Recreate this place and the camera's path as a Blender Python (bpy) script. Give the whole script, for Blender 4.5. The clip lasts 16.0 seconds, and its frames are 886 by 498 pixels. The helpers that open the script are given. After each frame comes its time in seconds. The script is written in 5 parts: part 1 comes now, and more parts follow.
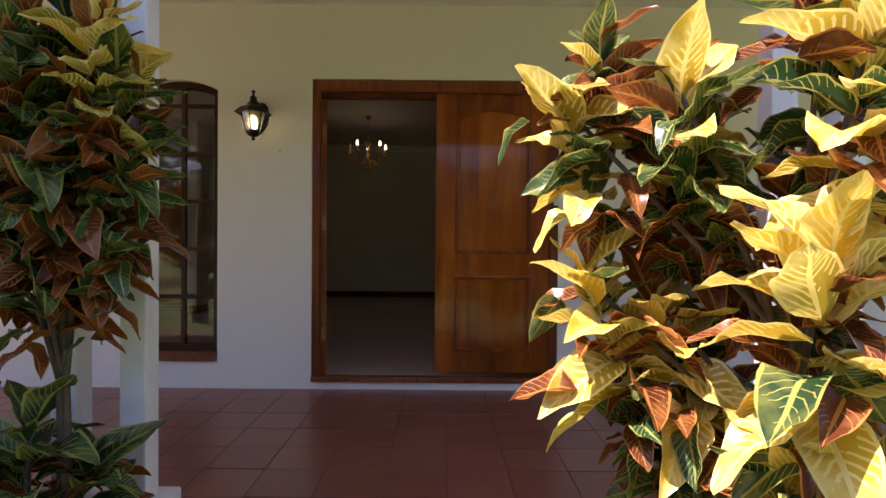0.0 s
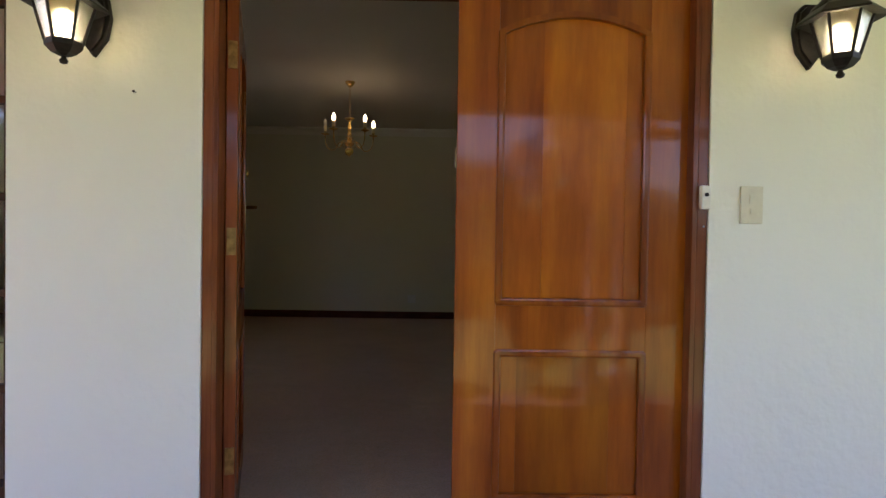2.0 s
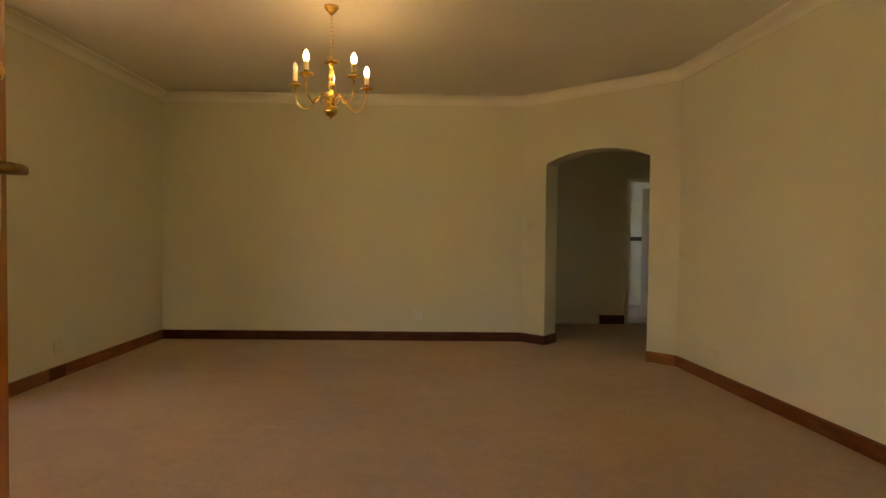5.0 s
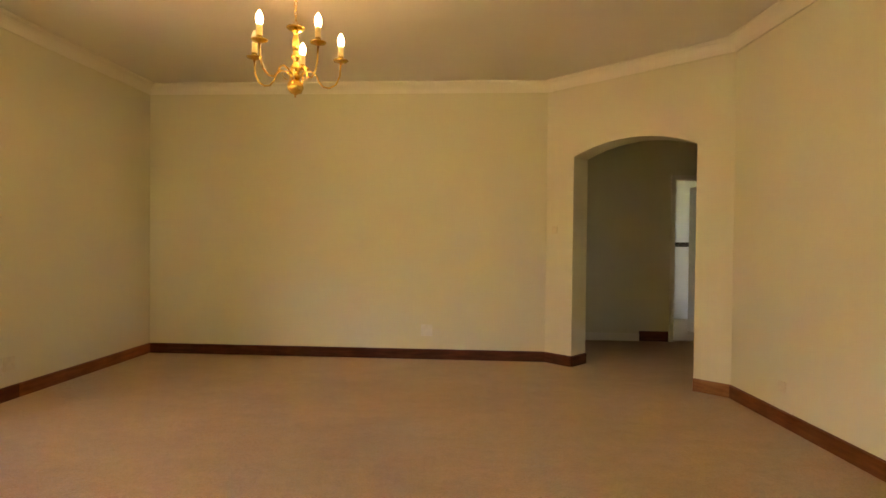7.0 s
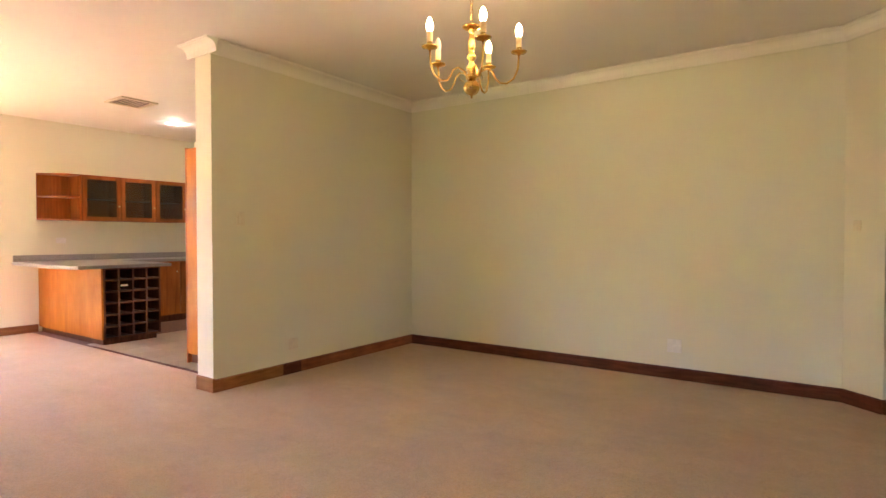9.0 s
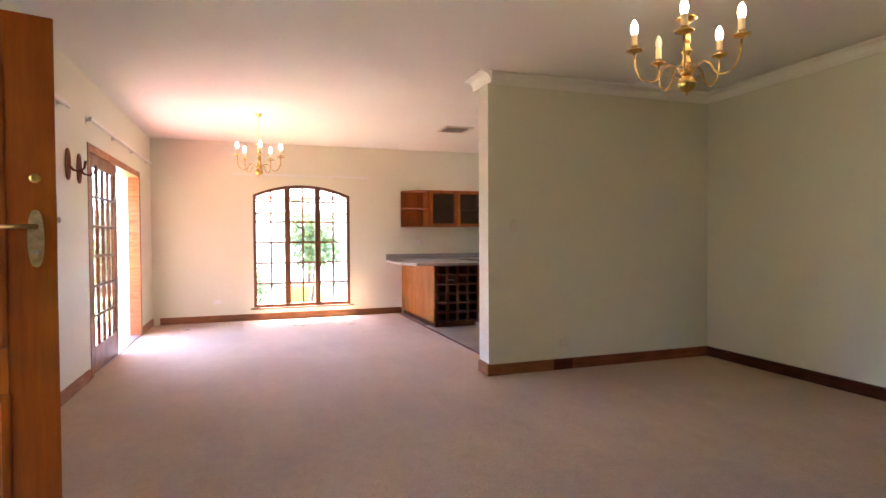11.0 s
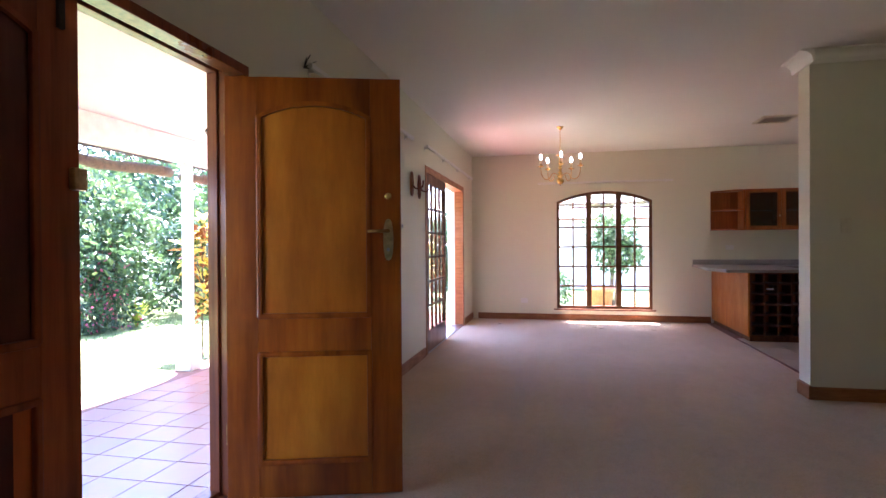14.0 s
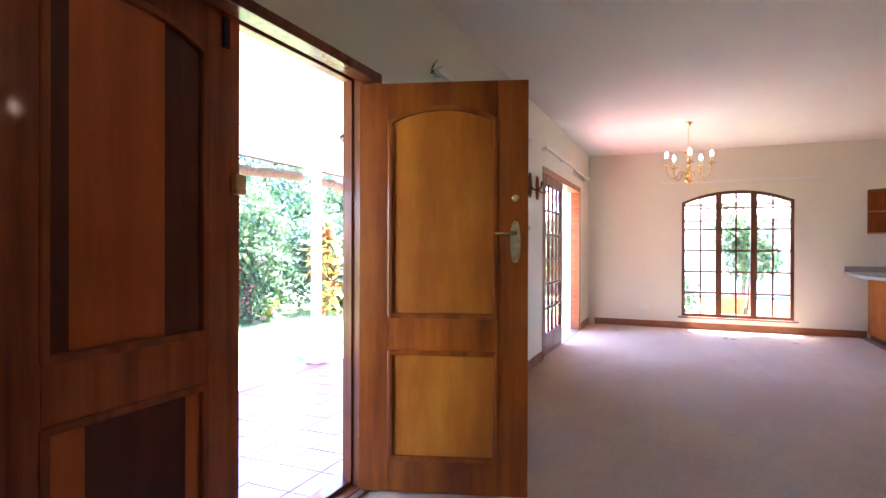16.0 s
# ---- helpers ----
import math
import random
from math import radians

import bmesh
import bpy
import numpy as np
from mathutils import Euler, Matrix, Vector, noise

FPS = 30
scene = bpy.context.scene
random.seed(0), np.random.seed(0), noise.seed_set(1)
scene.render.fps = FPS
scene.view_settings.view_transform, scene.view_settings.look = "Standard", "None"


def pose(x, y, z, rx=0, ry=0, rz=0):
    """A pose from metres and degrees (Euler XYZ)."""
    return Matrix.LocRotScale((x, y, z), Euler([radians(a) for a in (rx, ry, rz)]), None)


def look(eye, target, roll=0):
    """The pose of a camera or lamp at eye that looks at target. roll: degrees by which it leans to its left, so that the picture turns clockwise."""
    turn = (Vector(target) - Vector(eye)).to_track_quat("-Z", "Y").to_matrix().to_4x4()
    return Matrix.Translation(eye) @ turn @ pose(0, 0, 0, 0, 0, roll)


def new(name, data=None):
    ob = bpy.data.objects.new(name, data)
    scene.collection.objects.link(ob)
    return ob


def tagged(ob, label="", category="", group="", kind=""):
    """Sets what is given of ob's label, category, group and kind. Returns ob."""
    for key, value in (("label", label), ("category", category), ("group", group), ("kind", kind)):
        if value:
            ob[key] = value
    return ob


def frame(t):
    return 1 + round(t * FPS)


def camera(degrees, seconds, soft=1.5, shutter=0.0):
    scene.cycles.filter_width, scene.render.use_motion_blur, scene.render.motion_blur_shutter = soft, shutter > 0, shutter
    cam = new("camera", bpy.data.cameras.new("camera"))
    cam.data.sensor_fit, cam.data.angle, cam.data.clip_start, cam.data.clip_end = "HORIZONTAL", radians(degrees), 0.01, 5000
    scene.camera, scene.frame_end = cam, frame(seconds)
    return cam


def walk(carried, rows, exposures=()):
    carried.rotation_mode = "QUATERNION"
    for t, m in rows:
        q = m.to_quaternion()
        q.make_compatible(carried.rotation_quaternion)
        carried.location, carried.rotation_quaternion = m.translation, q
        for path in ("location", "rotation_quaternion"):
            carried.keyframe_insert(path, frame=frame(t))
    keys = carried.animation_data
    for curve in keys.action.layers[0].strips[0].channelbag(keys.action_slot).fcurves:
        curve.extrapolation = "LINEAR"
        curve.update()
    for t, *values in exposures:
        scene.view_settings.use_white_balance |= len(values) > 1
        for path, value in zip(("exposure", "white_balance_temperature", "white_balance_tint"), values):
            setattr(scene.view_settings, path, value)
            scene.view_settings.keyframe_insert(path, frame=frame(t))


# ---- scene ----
# the camera and its walk
cam = camera(77.33, 16.0)
PATH = [
    (0, 0.046, -3.95, 1.001, -0.161, -0.703, -0.492),
    (0.5, 0.032, -3.411, 1.007, -0.442, -0.765, -0.706),
    (1, 0.031, -2.878, 1.029, -0.469, -0.771, -0.804),
    (1.5, 0.011, -2.378, 1.085, -0.556, -0.8, -0.793),
    (2, -0.058, -1.92, 1.151, -0.454, -0.976, -0.901),
    (2.5, -0.101, -1.537, 1.201, -0.752, -1.3, -0.937),
    (3, -0.136, -1.209, 1.221, -0.845, -1.68, -0.956),
    (3.5, -0.203, -0.878, 1.23, -0.551, -1.844, -0.809),
    (4, -0.239, -0.585, 1.208, -0.792, -2.02, -0.567),
    (4.5, -0.268, -0.335, 1.2, -0.85, -1.8, -0.6),
    (5, -0.265, -0.11, 1.193, -0.95, -1.5, -0.66),
    (5.5, -0.205, 0.095, 1.188, -1, -1.15, -0.72),
    (6, -0.115, 0.28, 1.184, -0.9, -0.85, -0.76),
    (6.5, -0.027, 0.452, 1.182, -0.384, -0.693, -0.759),
    (7, 0.052, 0.626, 1.17, 3.517, -0.813, -0.614),
    (7.5, 0.146, 0.811, 1.172, 9.933, -0.83, -0.52),
    (8, 0.268, 0.949, 1.176, 16.616, -1.003, -0.432),
    (8.5, 0.442, 1.033, 1.186, 27.257, -1.083, -0.212),
    (9, 0.638, 1.1, 1.206, 34.935, -1.178, 0.015),
    (9.5, 0.827, 1.187, 1.233, 43.158, -1.363, 0.092),
    (10, 1.006, 1.335, 1.25, 53.098, -1.48, 0.236),
    (10.5, 1.165, 1.48, 1.252, 62.6, -1.36, 0.29),
    (11, 1.295, 1.585, 1.249, 71, -1.15, 0.34),
    (11.5, 1.4, 1.66, 1.243, 78.2, -0.92, 0.38),
    (12, 1.482, 1.705, 1.235, 84.5, -0.68, 0.41),
    (12.5, 1.543, 1.729, 1.228, 90.138, -0.499, 0.438),
    (13, 1.566, 1.726, 1.223, 95.095, -0.408, 0.57),
    (13.5, 1.577, 1.714, 1.222, 98.847, -0.322, 0.537),
    (14, 1.57, 1.697, 1.223, 102.213, -0.323, 0.381),
    (14.5, 1.574, 1.678, 1.224, 105.296, -0.33, 0.27),
    (15, 1.574, 1.653, 1.225, 107.999, -0.257, 0.106),
    (15.5, 1.573, 1.628, 1.227, 110.848, -0.209, 0.022),
    (16, 1.58, 1.604, 1.226, 113.352, -0.138, -0.161),
]
# seconds, stops, white balance in kelvin and tint
EXPOSURES = [(0.0, 1.45, 6300, 34), (1.0, 1.85, 6000, 30), (1.5, 2.2, 5900, 29), (2.0, 2.65, 5950, 28), (2.5, 2.95, 6400, 28), (3.0, 3.12, 6900, 29),
             (3.5, 3.55, 9500, 31), (4.0, 4.12, 9300, 26), (6.5, 5.75, 10200, 30), (7.5, 6.0, 9200, 30), (8.5, 6.25, 7600, 31), (9.0, 6.25, 6900, 31),
             (10.0, 6.05, 6200, 33), (12.5, 4.65, 5500, 32), (13.5, 4.3, 5350, 31), (14.5, 4.6, 5250, 32), (15.5, 5.12, 5150, 32), (16.0, 5.12, 5150, 32)]
walk(cam, [(t, pose(x, y, z, 90 + pitch, roll, yaw)) for t, x, y, z, yaw, pitch, roll in PATH], EXPOSURES)

# world and sun
SUN_FROM = Vector((-0.5, -0.17, 1.15)).normalized()
world = bpy.data.worlds.new("sky")
scene.world = world
world.use_nodes = True
wt = world.node_tree
sky = wt.nodes.new("ShaderNodeTexSky")
sky.sky_type, sky.sun_disc = "NISHITA", False
sky.sun_elevation = math.asin(SUN_FROM.z)
sky.sun_rotation = math.atan2(SUN_FROM.x, SUN_FROM.y)
wt.links.new(sky.outputs[0], wt.nodes["Background"].inputs[0])
wt.nodes["Background"].inputs[1].default_value = 0.10
sun_data = bpy.data.lights.new("sun", "SUN")
sun_data.energy, sun_data.angle, sun_data.color = 5.0, radians(0.5), (1.0, 0.94, 0.84)
sun = new("sun", sun_data)
sun.matrix_world = look(SUN_FROM * 30, (0, 0, 0))


def lamp(name, place, watts, colour, radius):
    data = bpy.data.lights.new(name, "POINT")
    data.energy, data.color, data.shadow_soft_size = watts, colour, radius
    ob = new(name, data)
    ob.location = place
    return ob


# ---------------------------------------------------------------- materials
def material(name):
    m = bpy.data.materials.new(name)
    m.use_nodes = True
    nt = m.node_tree
    return m, nt, nt.nodes["Principled BSDF"]


def node(nt, kind, **values):
    n = nt.nodes.new(kind)
    for key, value in values.items():
        n.inputs[key.replace("_", " ")].default_value = value
    return n


def coords(nt, scale=(1, 1, 1), world_space=True):
    """Real-world coordinates: the place of the shaded point."""
    if world_space:
        out = nt.nodes.new("ShaderNodeNewGeometry").outputs["Position"]
    else:
        out = nt.nodes.new("ShaderNodeTexCoord").outputs["Object"]
    mp = nt.nodes.new("ShaderNodeMapping")
    mp.inputs["Scale"].default_value = scale
    nt.links.new(out, mp.inputs["Vector"])
    return mp.outputs["Vector"]


def noise_tex(nt, vec, scale, detail=4.0, rough=0.55):
    n = node(nt, "ShaderNodeTexNoise", Scale=scale, Detail=detail, Roughness=rough)
    nt.links.new(vec, n.inputs["Vector"])
    return n.outputs["Fac"]


def ramp(nt, fac, stops):
    r = nt.nodes.new("ShaderNodeValToRGB")
    el = r.color_ramp.elements
    while len(el) < len(stops):
        el.new(0.5)
    for e, (at, col) in zip(el, stops):
        e.position, e.color = at, (*col, 1)
    nt.links.new(fac, r.inputs["Fac"])
    return r.outputs["Color"]


def mix(nt, fac, a, b, blend="MIX"):
    m = nt.nodes.new("ShaderNodeMix")
    m.data_type, m.blend_type = "RGBA", blend
    if isinstance(fac, float):
        m.inputs["Factor"].default_value = fac
    else:
        nt.links.new(fac, m.inputs["Factor"])
    for key, v in (("A", a), ("B", b)):
        sock = [i for i in m.inputs if i.name == key and i.type == "RGBA"][0]
        if isinstance(v, tuple):
            sock.default_value = (*v, 1)
        else:
            nt.links.new(v, sock)
    return [o for o in m.outputs if o.type == "RGBA"][0]


def bump(nt, bs, height, strength, distance):
    b = node(nt, "ShaderNodeBump", Strength=strength, Distance=distance)
    nt.links.new(height, b.inputs["Height"])
    nt.links.new(b.outputs[0], bs.inputs["Normal"])


def plaster(name, a, b, stain, rough=0.75, bump_size=0.004, coarse=9.0):
    m, nt, bs = material(name)
    v = coords(nt)
    big = noise_tex(nt, v, 0.7, 3)
    fine = noise_tex(nt, v, 38, 4)
    col = ramp(nt, big, [(0.3, a), (0.7, b)])
    dirt = ramp(nt, noise_tex(nt, v, 3.1, 6, 0.65), [(0.55, (0, 0, 0)), (0.85, (1, 1, 1))])
    col = mix(nt, mix(nt, 0.75, dirt, (0, 0, 0)), col, stain)
    nt.links.new(col, bs.inputs["Base Color"])
    bs.inputs["Roughness"].default_value = rough
    both = nt.nodes.new("ShaderNodeMath")
    both.operation = "MULTIPLY_ADD"
    nt.links.new(noise_tex(nt, v, coarse, 3), both.inputs[0])
    both.inputs[1].default_value = 3.0
    nt.links.new(fine, both.inputs[2])
    bump(nt, bs, both.outputs[0], 0.35, bump_size)
    return m


def wood(name, dark, mid, light, gloss=0.25, grain=(26, 26, 1.6), coat=0.0, world_space=False, vary=0.35):
    m, nt, bs = material(name)
    v = coords(nt, grain, world_space)
    info = nt.nodes.new("ShaderNodeObjectInfo")
    shift = nt.nodes.new("ShaderNodeVectorMath")
    shift.operation = "MULTIPLY_ADD"
    cmb = nt.nodes.new("ShaderNodeCombineXYZ")
    for i in range(3):
        nt.links.new(info.outputs["Random"], cmb.inputs[i])
    nt.links.new(cmb.outputs[0], shift.inputs[0])
    shift.inputs[1].default_value = (31, 17, 23)
    nt.links.new(v, shift.inputs[2])
    v2 = shift.outputs[0]
    g = noise_tex(nt, v2, 1.0, 6, 0.6)
    col = ramp(nt, g, [(0.28, dark), (0.5, mid), (0.75, light)])
    blot = noise_tex(nt, coords(nt, (1, 1, 0.7), world_space), 3.3, 3)
    col = mix(nt, mix(nt, vary, ramp(nt, blot, [(0.35, (0, 0, 0)), (0.7, (1, 1, 1))]), (0, 0, 0)), col, dark)
    pores = noise_tex(nt, coords(nt, tuple(c * 7 for c in grain), world_space), 1.0, 3, 0.7)
    col = mix(nt, 0.3, col, ramp(nt, pores, [(0.3, (0.68, 0.66, 0.64)), (0.65, (1.12, 1.12, 1.12))]), "MULTIPLY")
    tone = ramp(nt, info.outputs["Random"], [(0.0, (0.72, 0.68, 0.66)), (1.0, (1.12, 1.12, 1.12))])
    col = mix(nt, 1.0, col, tone, "MULTIPLY")
    nt.links.new(col, bs.inputs["Base Color"])
    rr = ramp(nt, blot, [(0.2, (gloss * 0.8,) * 3), (0.8, (gloss * 1.35,) * 3)])
    nt.links.new(rr, bs.inputs["Roughness"])
    bs.inputs["Coat Weight"].default_value = coat
    bs.inputs["Coat Roughness"].default_value = 0.07
    bs.inputs["Specular IOR Level"].default_value = 0.15
    bump(nt, bs, g, 0.12, 0.002)
    return m


def plain(name, colour, rough=0.5, metal=0.0, mottled=0.12, scale=14.0):
    m, nt, bs = material(name)
    v = coords(nt, (1, 1, 1), False)
    n = noise_tex(nt, v, scale, 4)
    lo = tuple(c * (1 - mottled) for c in colour)
    hi = tuple(min(1, c * (1 + mottled)) for c in colour)
    nt.links.new(ramp(nt, n, [(0.3, lo), (0.7, hi)]), bs.inputs["Base Color"])
    bs.inputs["Metallic"].default_value = metal
    nt.links.new(ramp(nt, n, [(0.2, (rough * 0.85,) * 3), (0.8, (min(1, rough * 1.2),) * 3)]), bs.inputs["Roughness"])
    bump(nt, bs, n, 0.08, 0.001)
    return m


def glowing(name, colour, strength):
    m, nt, bs = material(name)
    bs.inputs["Base Color"].default_value = (0.9, 0.88, 0.8, 1)
    bs.inputs["Emission Color"].default_value = (*colour, 1)
    bs.inputs["Emission Strength"].default_value = strength
    bs.inputs["Roughness"].default_value = 0.2
    return m


def clear_glass(name, tint=(1, 1, 1), rough=0.0):
    m, nt, bs = material(name)
    bs.inputs["Base Color"].default_value = (*tint, 1)
    bs.inputs["Transmission Weight"].default_value = 1.0
    bs.inputs["Roughness"].default_value = rough
    bs.inputs["IOR"].default_value = 1.45
    return m


M_OUT = plaster("outer plaster", (0.83, 0.81, 0.72), (0.80, 0.78, 0.68), (0.72, 0.69, 0.58), 0.8, 0.006, 7.0)
M_IN = plaster("cream wall paint", (0.71, 0.68, 0.53), (0.69, 0.66, 0.50), (0.65, 0.61, 0.45), 0.6, 0.0025, 12.0)
M_CEIL = plaster("ceiling paint", (0.79, 0.76, 0.69), (0.76, 0.72, 0.65), (0.71, 0.66, 0.57), 0.7, 0.0015, 20.0)
M_CORNICE = plaster("cornice paint", (0.80, 0.77, 0.68), (0.77, 0.73, 0.63), (0.7, 0.64, 0.52), 0.6, 0.0008, 25.0)
M_VCEIL = plaster("veranda ceiling paint", (0.82, 0.80, 0.77), (0.78, 0.76, 0.72), (0.68, 0.63, 0.55), 0.7, 0.0015, 20.0)
M_BATH = plaster("bathroom wall tile glaze", (0.78, 0.79, 0.82), (0.74, 0.75, 0.79), (0.7, 0.7, 0.72), 0.25, 0.0004, 20.0)
M_DOOR = wood("varnished door timber", (0.14, 0.025, 0.0015), (0.31, 0.072, 0.0025), (0.46, 0.140, 0.004), 0.38, (9, 9, 0.8), 0.6, vary=0.5)
M_PANEL = wood("varnished panel timber", (0.18, 0.036, 0.002), (0.37, 0.092, 0.003), (0.54, 0.18, 0.005), 0.38, (6, 6, 0.8), 0.6, vary=0.6)
M_DOOR_IN = wood("dark door timber", (0.16, 0.038, 0.010), (0.36, 0.088, 0.022), (0.50, 0.14, 0.034), 0.35, (14, 14, 0.8), 0.3)
M_PANEL_IN = wood("inner panel timber", (0.36, 0.078, 0.012), (0.52, 0.120, 0.018), (0.62, 0.16, 0.026), 0.4, (6, 6, 0.6), 0.2, vary=0.4)
M_PANEL_DARK = wood("dark inner panel timber", (0.07, 0.018, 0.010), (0.13, 0.036, 0.018), (0.19, 0.055, 0.026), 0.4, (6, 6, 0.6), 0.2, vary=0.4)
M_GOLD = wood("golden plywood panel", (0.40, 0.115, 0.007), (0.64, 0.215, 0.011), (0.76, 0.30, 0.018), 0.45, (5, 5, 0.9), 0.25, vary=0.45)
M_FRAME = wood("door frame timber", (0.13, 0.035, 0.012), (0.26, 0.075, 0.024), (0.36, 0.12, 0.04), 0.3, (34, 34, 1.6), 0.3)
M_SASH = wood("dark window timber", (0.045, 0.02, 0.012), (0.085, 0.038, 0.02), (0.13, 0.06, 0.03), 0.4, (34, 34, 1.6), 0.1)
M_WINDOW = wood("brown window timber", (0.12, 0.046, 0.018), (0.22, 0.088, 0.036), (0.30, 0.13, 0.055), 0.35, (34, 34, 1.6), 0.2)
M_SKIRT_D = wood("dark skirting timber", (0.06, 0.016, 0.008), (0.12, 0.034, 0.015), (0.18, 0.055, 0.025), 0.4, (5, 5, 40), 0.15, True)
M_SKIRT_L = wood("light skirting timber", (0.24, 0.09, 0.03), (0.38, 0.16, 0.055), (0.47, 0.22, 0.085), 0.38, (5, 5, 40), 0.15, True)
M_SKIRT_R = wood("red skirting timber", (0.15, 0.045, 0.016), (0.26, 0.085, 0.03), (0.34, 0.12, 0.045), 0.38, (5, 5, 40), 0.15, True)
M_CAB = wood("kitchen cabinet timber", (0.24, 0.065, 0.012), (0.40, 0.12, 0.022), (0.50, 0.17, 0.035), 0.35, (28, 28, 1.6), 0.15)
M_CABP = wood("kitchen side panel veneer", (0.34, 0.10, 0.008), (0.45, 0.15, 0.012), (0.53, 0.19, 0.018), 0.4, (9, 9, 0.8), 0.1, vary=0.2)
M_RACK = wood("dark rack timber", (0.09, 0.03, 0.015), (0.17, 0.06, 0.03), (0.24, 0.09, 0.045), 0.45, (30, 30, 2), 0.1)
M_TOP = plain("grey worktop laminate", (0.30, 0.27, 0.25), 0.35, 0, 0.35, 160.0)
M_BRASS = plain("polished brass", (0.72, 0.48, 0.14), 0.2, 1.0, 0.15, 30.0)
M_OLDBRASS = plain("dull brass", (0.52, 0.41, 0.22), 0.38, 1.0, 0.3, 40.0)
M_HINGE = plain("tarnished brass", (0.30, 0.17, 0.06), 0.45, 1.0, 0.35, 40.0)
M_STEEL = plain("grey steel", (0.45, 0.45, 0.46), 0.35, 1.0, 0.2, 40.0)
M_BLACK = plain("dark lantern metal", (0.022, 0.018, 0.016), 0.45, 0.6, 0.4, 60.0)
M_IRON = plain("dark iron", (0.035, 0.03, 0.03), 0.5, 0.7, 0.3, 60.0)
M_WHITE = plain("white plastic", (0.74, 0.72, 0.66), 0.4, 0, 0.06, 30.0)
M_CREAMP = plain("cream plastic", (0.68, 0.62, 0.46), 0.45, 0, 0.06, 30.0)
M_CANDLE = plain("candle sleeve", (0.74, 0.60, 0.33), 0.5, 0, 0.15, 60.0)
M_BULB = glowing("lit candle bulb", (1.0, 0.74, 0.36), 2.0)
M_BULB2 = glowing("lit frosted bulb", (1.0, 0.93, 0.82), 0.9)
M_LBULB = glowing("lit lantern bulb", (1.0, 0.88, 0.54), 3.0)
M_DEAD = plain("unlit bulb glass", (0.78, 0.70, 0.60), 0.15, 0, 0.05, 20.0)
M_DOWN = glowing("lit downlight", (1.0, 0.95, 0.88), 1.5)
M_GLASS = clear_glass("window glass")
M_LGLASS = clear_glass("lantern glass", (1.0, 0.90, 0.58), 0.4)
M_DGLASS = clear_glass("cabinet glass", (0.55, 0.55, 0.52), 0.05)
M_POST = plain("white painted post", (0.78, 0.76, 0.74), 0.5, 0, 0.1, 9.0)
M_SILL = plain("brown sill tile", (0.19, 0.07, 0.035), 0.45, 0, 0.35, 18.0)
M_GROUT = plain("grout", (0.22, 0.12, 0.09), 0.9, 0, 0.25, 40.0)
M_CANVAS = plain("brown awning canvas", (0.17, 0.13, 0.10), 0.9, 0, 0.25, 30.0)
M_TERRA = plain("terracotta pot", (0.45, 0.17, 0.07), 0.75, 0, 0.25, 14.0)
M_ROOF = plain("roof tile", (0.2, 0.1, 0.07), 0.8, 0, 0.3, 6.0)
M_BARK = plain("bark", (0.11, 0.075, 0.045), 0.9, 0, 0.45, 30.0)
M_DRY = plain("dry leaf", (0.14, 0.075, 0.03), 0.8, 0, 0.4, 60.0)
M_BAND = plain("dark dado tile", (0.05, 0.035, 0.035), 0.25, 0, 0.4, 40.0)


def carpet():
    m, nt, bs = material("beige carpet")
    v = coords(nt)
    big = noise_tex(nt, v, 0.9, 4, 0.6)
    col = ramp(nt, big, [(0.3, (0.54, 0.365, 0.210)), (0.7, (0.66, 0.465, 0.288))])
    tread = ramp(nt, noise_tex(nt, coords(nt, (1.0, 2.2, 1)), 2.2, 5, 0.6), [(0.45, (0, 0, 0)), (0.75, (1, 1, 1))])
    col = mix(nt, mix(nt, 0.72, tread, (0, 0, 0)), col, (0.42, 0.275, 0.155))
    tuft = nt.nodes.new("ShaderNodeTexVoronoi")
    tuft.inputs["Scale"].default_value = 120
    nt.links.new(v, tuft.inputs["Vector"])
    col = mix(nt, 0.45, col, ramp(nt, tuft.outputs["Distance"], [(0.0, (1.25, 1.25, 1.25)), (0.8, (0.6, 0.6, 0.6))]), "MULTIPLY")
    col = mix(nt, 0.4, col, ramp(nt, noise_tex(nt, v, 13, 5, 0.7), [(0.3, (0.80, 0.79, 0.78)), (0.7, (1.16, 1.16, 1.16))]), "MULTIPLY")
    nt.links.new(col, bs.inputs["Base Color"])
    bs.inputs["Roughness"].default_value = 0.95
    bs.inputs["Sheen Weight"].default_value = 0.25
    bump(nt, bs, noise_tex(nt, v, 90, 4, 0.75), 1.0, 0.012)
    return m


def tile_mat(name, a, b, c, rough, spec_vary=0.5):
    m, nt, bs = material(name)
    v = coords(nt)
    info = nt.nodes.new("ShaderNodeObjectInfo")
    col = ramp(nt, info.outputs["Random"], [(0.0, a), (0.5, b), (1.0, c)])
    blot = noise_tex(nt, v, 7, 5, 0.65)
    col = mix(nt, 0.6, col, ramp(nt, blot, [(0.3, (0.72, 0.72, 0.72)), (0.7, (1.15, 1.12, 1.1))]), "MULTIPLY")
    nt.links.new(col, bs.inputs["Base Color"])
    nt.links.new(ramp(nt, blot, [(0.3, (rough * 0.92,) * 3), (0.75, (min(1, rough * 1.15),) * 3)]), bs.inputs["Roughness"])
    bs.inputs["Specular IOR Level"].default_value = 0.75
    bump(nt, bs, noise_tex(nt, v, 25, 2), 0.06, 0.002)
    return m


